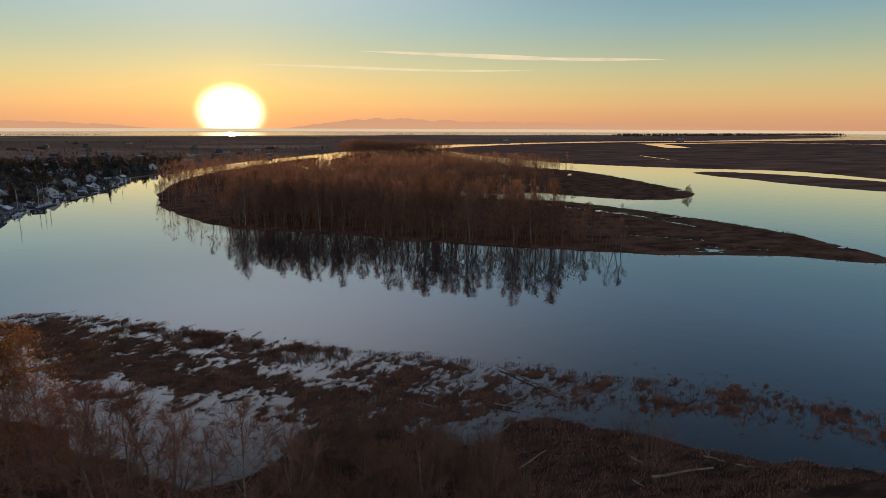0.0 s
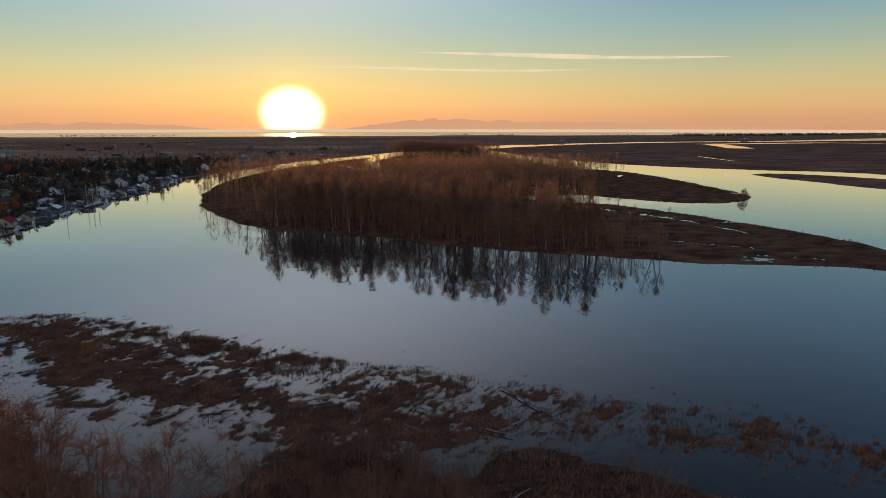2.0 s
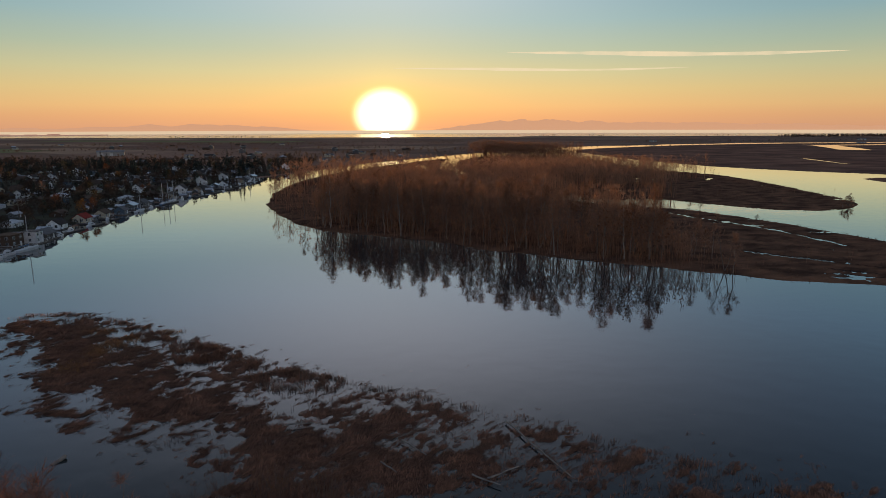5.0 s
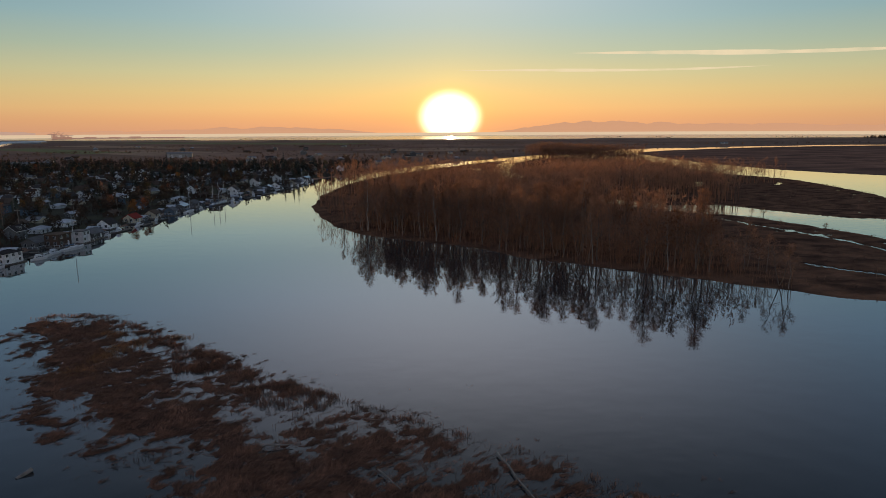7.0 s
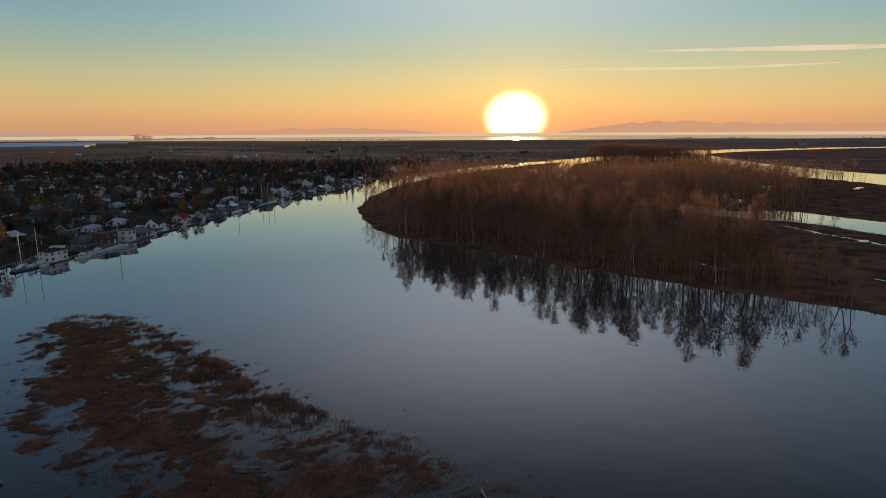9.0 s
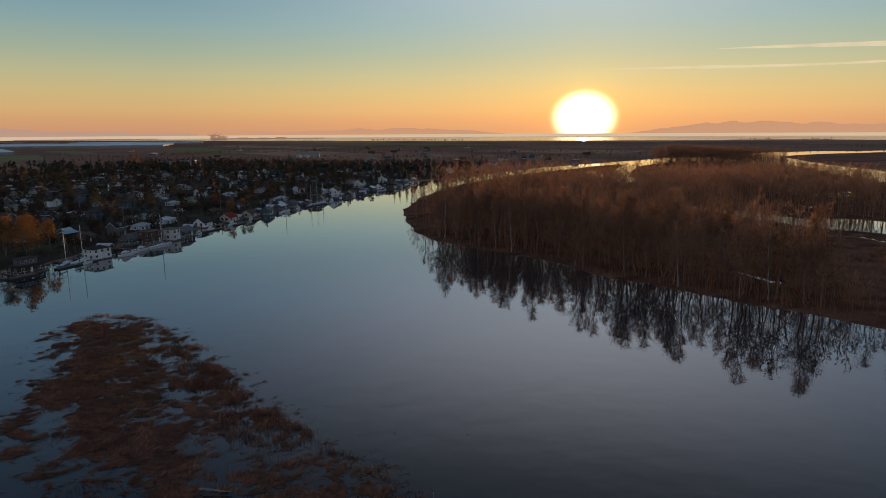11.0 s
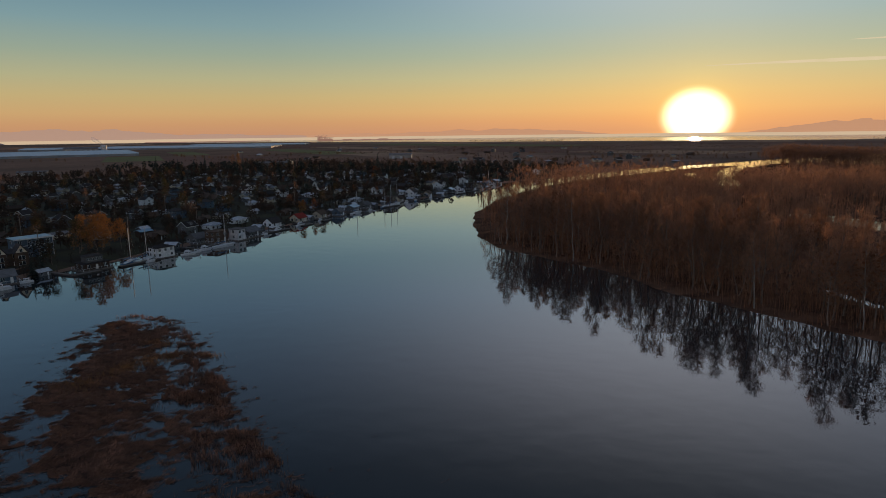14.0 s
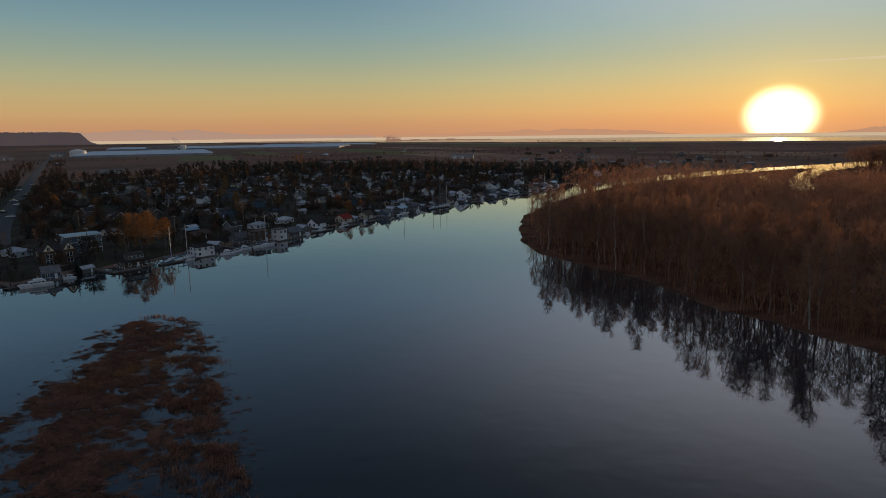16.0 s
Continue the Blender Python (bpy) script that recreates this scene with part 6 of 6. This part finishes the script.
rows = []
for seg in ((-120, 660, 60, 920, 9), (-400, 760, -150, 820, 10), (-700, 1040, -300, 1260, 12), (-250, 1130, 150, 1200, 11), (-40, 700, -10, 760, 7), (-900, 1000, -500, 780, 14), (100, 1000, 260, 1200, 12),
            (-1000, 1500, 200, 1500, 22), (-300, 1750, 500, 1700, 20), (250, 1350, 700, 1560, 14), (-1200, 600, -850, 760, 14), (700, 1500, 1400, 1600, 16), (-150, 800, 90, 1060, 12), (-330, 850, 20, 980, 14)):
    rows += line_of(*seg)
sx, sy = rng.uniform(-700, 420, 5200), rng.uniform(620, 1700, 5200)
keep = (inside_distance(sx, sy, MAINLAND) > 6) & (fbm(sx / 90, sy / 60, 88) > 0.5)
scrub = list(zip(sx[keep], sy[keep]))
SCRUB = material("brown_scrub", (0.19, 0.118, 0.080), (0.115, 0.076, 0.055), 0.9, scale=0.05, fine=1.5, bump=0, spec=0.0, thin=0.5)
hedge(12, rows, "dark hedgerows and trees between the fields", size=(3, 7), mat=SCRUB, n=44, leaf=1.0)
hedge(15, scrub, "brown scrub and orchard trees beyond the town", "scrub", (1.2, 2.8), SCRUB, 22, 2.5)
coast = line_of(-820, 2560, -420, 2540, 7, 5) + line_of(640, 2640, 760, 2660, 9, 6) + line_of(880, 2690, 980, 2690, 8, 8) + line_of(1300, 2520, 1500, 2480, 14, 6)
hedge(13, coast, "row of trees along the far dyke", "dyke_trees", size=(5, 9), n=40, leaf=1.1)
bluff = [(x + 30 * rng.rand(), y + 30 * rng.rand()) for x, y in line_of(1420, 2130, 2700, 2220, 1.9, 14)]
# the paler scrub colour here stands in for haze over the dark wood
hedge(14, bluff, "dark wooded shore beyond the marsh", "shore_wood", size=(8, 14), mat=SCRUB, n=34, leaf=1.2)

# ---- harbour across the water ----
# cranes, ship, sheds and quays share one glow that paints the haze in
STEEL = QUAY = HARBOUR
for az0, az1, r, w, lab in ((-31.9, -22.4, 4150, 60, "long low causeway and quay across the water"), (-46, -36, 4300, 40, "low spit of land across the water")):
    v, f = [], []
    for k in range(13):
        az = radians(az0 + (az1 - az0) * k / 12)
        for rr, z in ((r - w, -0.5), (r - w * 0.8, 4.0), (r + w * 0.8, 4.0), (r + w, -0.5)):
            v.append((rr * math.sin(az), rr * math.cos(az), z))
    for k in range(12):
        a = 4 * k
        f += [(a + i, a + 1 + i, a + 5 + i, a + 4 + i) for i in range(3)]
    tagged(raw("quay", v, f, QUAY), lab, "quay", kind="structure")


def gantry_crane(az, r, h, reach, raised):
    root = empty("gantry_crane", "tall harbour gantry crane with its boom up" if raised else "tall harbour gantry crane with its boom out", "crane", "harbour cranes")
    for sx in (-10, 10):
        for sy in (-10, 10):
            v, f = [], []
            tube_into(v, f, (sx, sy, 0), (sx * 0.8, sy, h * 0.62), 1.6, 1.4, 4)
            raw("leg", v, f, STEEL, root)
    v, f = [], []
    tube_into(v, f, (-30, 0, h * 0.62), (14, 0, h * 0.62), 2.4, 2.4, 4)
    raw("girder", v, f, STEEL, root)
    v, f = [], []
    tube_into(v, f, (10, 0, h * 0.62), (10 + reach * (0.6 if raised else 1), 0, h * (1.15 if raised else 0.62)), 1.8, 1.0, 4)
    raw("boom", v, f, STEEL, root)
    v, f = [], []
    tube_into(v, f, (6, 0, h * 0.62), (4, 0, h), 1.4, 0.8, 4)
    tube_into(v, f, (4, 0, h), (-28, 0, h * 0.64), 0.5, 0.5, 4)
    raw("a_frame", v, f, STEEL, root)
    root.matrix_basis = pose(r * math.sin(radians(az)), r * math.cos(radians(az)), 4.0, 0, 0, 20)


for az, h, raised in ((-31.75, 32, True), (-31.4, 27, True), (-30.95, 20, False)):
    gantry_crane(az, 4150, h, 26, raised)
ship = empty("cargo_ship", "dark cargo ship lying at the far quay", "ship")
v, f = hull_mesh(96, 18, 8, 2)
raw("hull", v, f, STEEL, ship)
part("superstructure", box(-42, -30, -7, 7, 7, 20, 0.4), STEEL, ship)
for k in range(5):
    part("container_stack", box(-26 + k * 12, -16 + k * 12, -7, 7, 7, 11 + 1.5 * (k % 3)), QUAY, ship)
ship.matrix_basis = pose(4020 * math.sin(radians(-31.2)), 4020 * math.cos(radians(-31.2)), 0, 0, 0, 32)
for az, h in ((-29.3, 4), (-27.6, 3), (-26.1, 5)):
    shed_ob = tagged(part("quay_shed", box(-30, 30, -14, 14, 0, h, 0.6), STEEL), "low grey shed on the far quay", "shed", "quay sheds")
    shed_ob.matrix_basis = pose(4150 * math.sin(radians(az)), 4150 * math.cos(radians(az)), 3.9, 0, 0, -az)

# ---- high streaks of cloud ----
# the sunlight on the streaks is put in as emission
CLOUD = bpy.data.materials.new("glowing_ice_cloud")
CLOUD.use_nodes = True
nt = CLOUD.node_tree
nt.nodes.clear()
cout, cmix, cem, ctr = (nt.nodes.new(n) for n in ("ShaderNodeOutputMaterial", "ShaderNodeMixShader", "ShaderNodeEmission", "ShaderNodeBsdfTransparent"))
cno, cco, crm = (nt.nodes.new(n) for n in ("ShaderNodeTexNoise", "ShaderNodeTexCoord", "ShaderNodeMapRange"))
cno.inputs["Scale"].default_value, cno.inputs["Detail"].default_value = 0.006, 5
crm.inputs["From Min"].default_value, crm.inputs["From Max"].default_value, crm.inputs["To Min"].default_value, crm.inputs["To Max"].default_value = 0.3, 0.7, 0.15, 0.75
cem.inputs["Color"].default_value, cem.inputs["Strength"].default_value = (1.0, 0.80, 0.52, 1), 0.85
nt.links.new(cco.outputs["Object"], cno.inputs["Vector"])
nt.links.new(cno.outputs["Fac"], crm.inputs["Value"])
nt.links.new(crm.outputs["Result"], cmix.inputs["Fac"])
nt.links.new(ctr.outputs[0], cmix.inputs[1])
nt.links.new(cem.outputs[0], cmix.inputs[2])
nt.links.new(cmix.outputs[0], cout.inputs["Surface"])


def streak(az0, az1, el0, el1, thick, seed, label):
    """A long thin wisp of cloud, swollen in the middle and ragged at the rim."""
    v, f, n = [], [], 70
    for k in range(n + 1):
        t = k / n
        az, el = radians(az0 + (az1 - az0) * t), el0 + (el1 - el0) * t + 0.05 * math.sin(t * 7)
        w = thick * math.sin(math.pi * min(1, t * 1.02)) ** 0.7 * (0.5 + float(fbm(np.array(t * 14.0), np.array(0.3), seed, 3)))
        for dr, de in ((0, -w * 0.5), (-30, 0.0), (0, w * 0.5), (30, 0.0)):
            r = 4680 + dr
            v.append((r * math.sin(az), r * math.cos(az), 41 + r * math.tan(radians(el + de))))
    for k in range(n):
        a = 4 * k
        f += [(a + i, a + (i + 1) % 4, a + 4 + (i + 1) % 4, a + 4 + i) for i in range(4)]
    tagged(raw("cloud_backdrop", v, f, CLOUD), label, "cloud", kind="structure")


streak(11, 38, 6.38, 5.48, 0.36, 3, "thin bright streak of high cloud")
streak(1.0, 27, 5.08, 4.76, 0.22, 4, "faint thin streak of high cloud")

# ---- distance ----
def ridge(name, az0, az1, radius, heights, label, mat):
    """A far range: a solid wedge along an arc, its crest given by a height for each bearing."""
    n = max(24, int((az1 - az0) * (16 if radius < 4500 else 6)))
    verts, faces = [], []
    for i in range(n + 1):
        az = radians(az0 + (az1 - az0) * i / n)
        h = max(0.5, heights(math.degrees(az)))
        for r, z in ((radius - 60, -1.0), (radius, h), (radius + 60, -1.0)):
            verts.append((r * math.sin(az), r * math.cos(az), z))
    for i in range(n):
        a, b = 3 * i, 3 * i + 3
        faces += [(a, a + 1, b + 1, b), (a + 1, a + 2, b + 2, b + 1)]
    return tagged(raw(name, verts, faces, mat, smooth=True), label, "mountains", kind="structure")


def crest(az, bearings, heights, seed):
    h = float(np.interp(az, bearings, heights))
    return h * (0.72 + 0.5 * float(fbm(np.array(az * 0.8), np.array(0.5), seed, 5))) + 7 * float(fbm(np.array(az * 2.0), np.array(2.5), seed + 1, 4)) - 3.5


# ranges and bluff: their haze is emission, not air in between
ridge("mountain_range_backdrop", 3, 46, 4780, lambda a: crest(a, (3, 6, 8, 10.5, 12.5, 14.5, 17, 20, 25, 30, 36, 40, 43, 46), (8, 36, 60, 84, 92, 100, 88, 78, 70, 60, 56, 46, 26, 6), 61), "mauve mountain range across the strait with painted-in haze", MOUNT)
ridge("island_range_backdrop", -34, -5, 4770, lambda a: crest(a, (-34, -30, -25, -21, -19.2, -17.6, -16.4, -12, -9, -5), (34, 40, 42, 52, 70, 46, 64, 56, 44, 8), 65), "low islands across the strait with painted-in haze", MOUNT)
ridge("coast_range_backdrop", -66, -33, 4760, lambda a: crest(a, (-66, -58, -55, -52, -50, -48.5, -46, -42, -38, -33), (78, 80, 84, 100, 84, 92, 62, 54, 46, 32), 67), "mauve coastal hills across the water with painted-in haze", COAST)
bluff_hill = ridge("bluff_backdrop", -70, -55.4, 4300, lambda a: float(np.interp(a, (-70, -66, -62, -57.4, -56.7, -56.4, -56.1, -55.6), (78, 80, 78, 76, 70, 45, 20, 3))) + 13 * float(fbm(np.array(a * 16.0), np.array(1.5), 69, 4)) - 7, "dark wooded bluff at the edge of the plain", haze("bluff_haze_glow", (0.060, 0.042, 0.040)))
v, f = [], []
for k in range(61):
    az = radians(-60 + 2 * k)
    for r in (2450, 4850):
        v.append((r * math.sin(az), r * math.cos(az), 0.15))
for k in range(60):
    f.append((2 * k, 2 * k + 1, 2 * k + 3, 2 * k + 2))
tagged(raw("sea_water", v, f, SEA), "pale rippled sea beyond the delta", "sea", kind="structure")


# upright band added before the ranges, its sea light put in as glow
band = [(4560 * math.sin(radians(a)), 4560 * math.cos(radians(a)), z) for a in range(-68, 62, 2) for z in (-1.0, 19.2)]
tagged(raw("sea_backdrop", band, [(2 * k, 2 * k + 2, 2 * k + 3, 2 * k + 1) for k in range(len(band) // 2 - 1)], haze("far_sea_glow", (0.68, 0.50, 0.32))), "pale glowing band standing in for the far sea", "sea", kind="structure")


# ---- steam from the works ----
STEAM = bpy.data.materials.new("thin_steam")
STEAM.use_nodes = True
nt = STEAM.node_tree
nt.nodes.clear()
sout, smix, sdif, strn = (nt.nodes.new(n) for n in ("ShaderNodeOutputMaterial", "ShaderNodeMixShader", "ShaderNodeBsdfDiffuse", "ShaderNodeBsdfTransparent"))
smix.inputs["Fac"].default_value = 0.10
sdif.inputs["Color"].default_value = (0.95, 0.93, 0.92, 1)
nt.links.new(strn.outputs[0], smix.inputs[1])
nt.links.new(sdif.outputs[0], smix.inputs[2])
nt.links.new(smix.outputs[0], sout.inputs["Surface"])
bm = bmesh.new()
rings = []
for k in range(22):
    t = k / 21
    r = (1.2 + 4.6 * t ** 0.8) * (0.85 + 0.3 * math.sin(k * 1.9)) if k < 21 else 0.2
    c = Vector((-1475 - 46 * t, 1335 + 5 * t, 15 + 20 * t ** 0.65 + 1.2 * math.sin(k * 1.3)))
    rings.append([bm.verts.new(c + Vector((r * 0.9 * math.cos(j * 0.6283) * (1 + 0.15 * math.sin(j * 2.3 + k)), r * 0.7 * math.cos(j * 0.6283), r * math.sin(j * 0.6283) * (1 + 0.2 * math.sin(j * 1.7 + 2 * k))))) for j in range(10)])
for a, b in zip(rings, rings[1:]):
    for j in range(10):
        bm.faces.new((a[j], a[(j + 1) % 10], b[(j + 1) % 10], b[j]))
tagged(part("steam_plume", bm, STEAM, smooth=True), "thin drifting plume of white steam", "steam", kind="stuff")
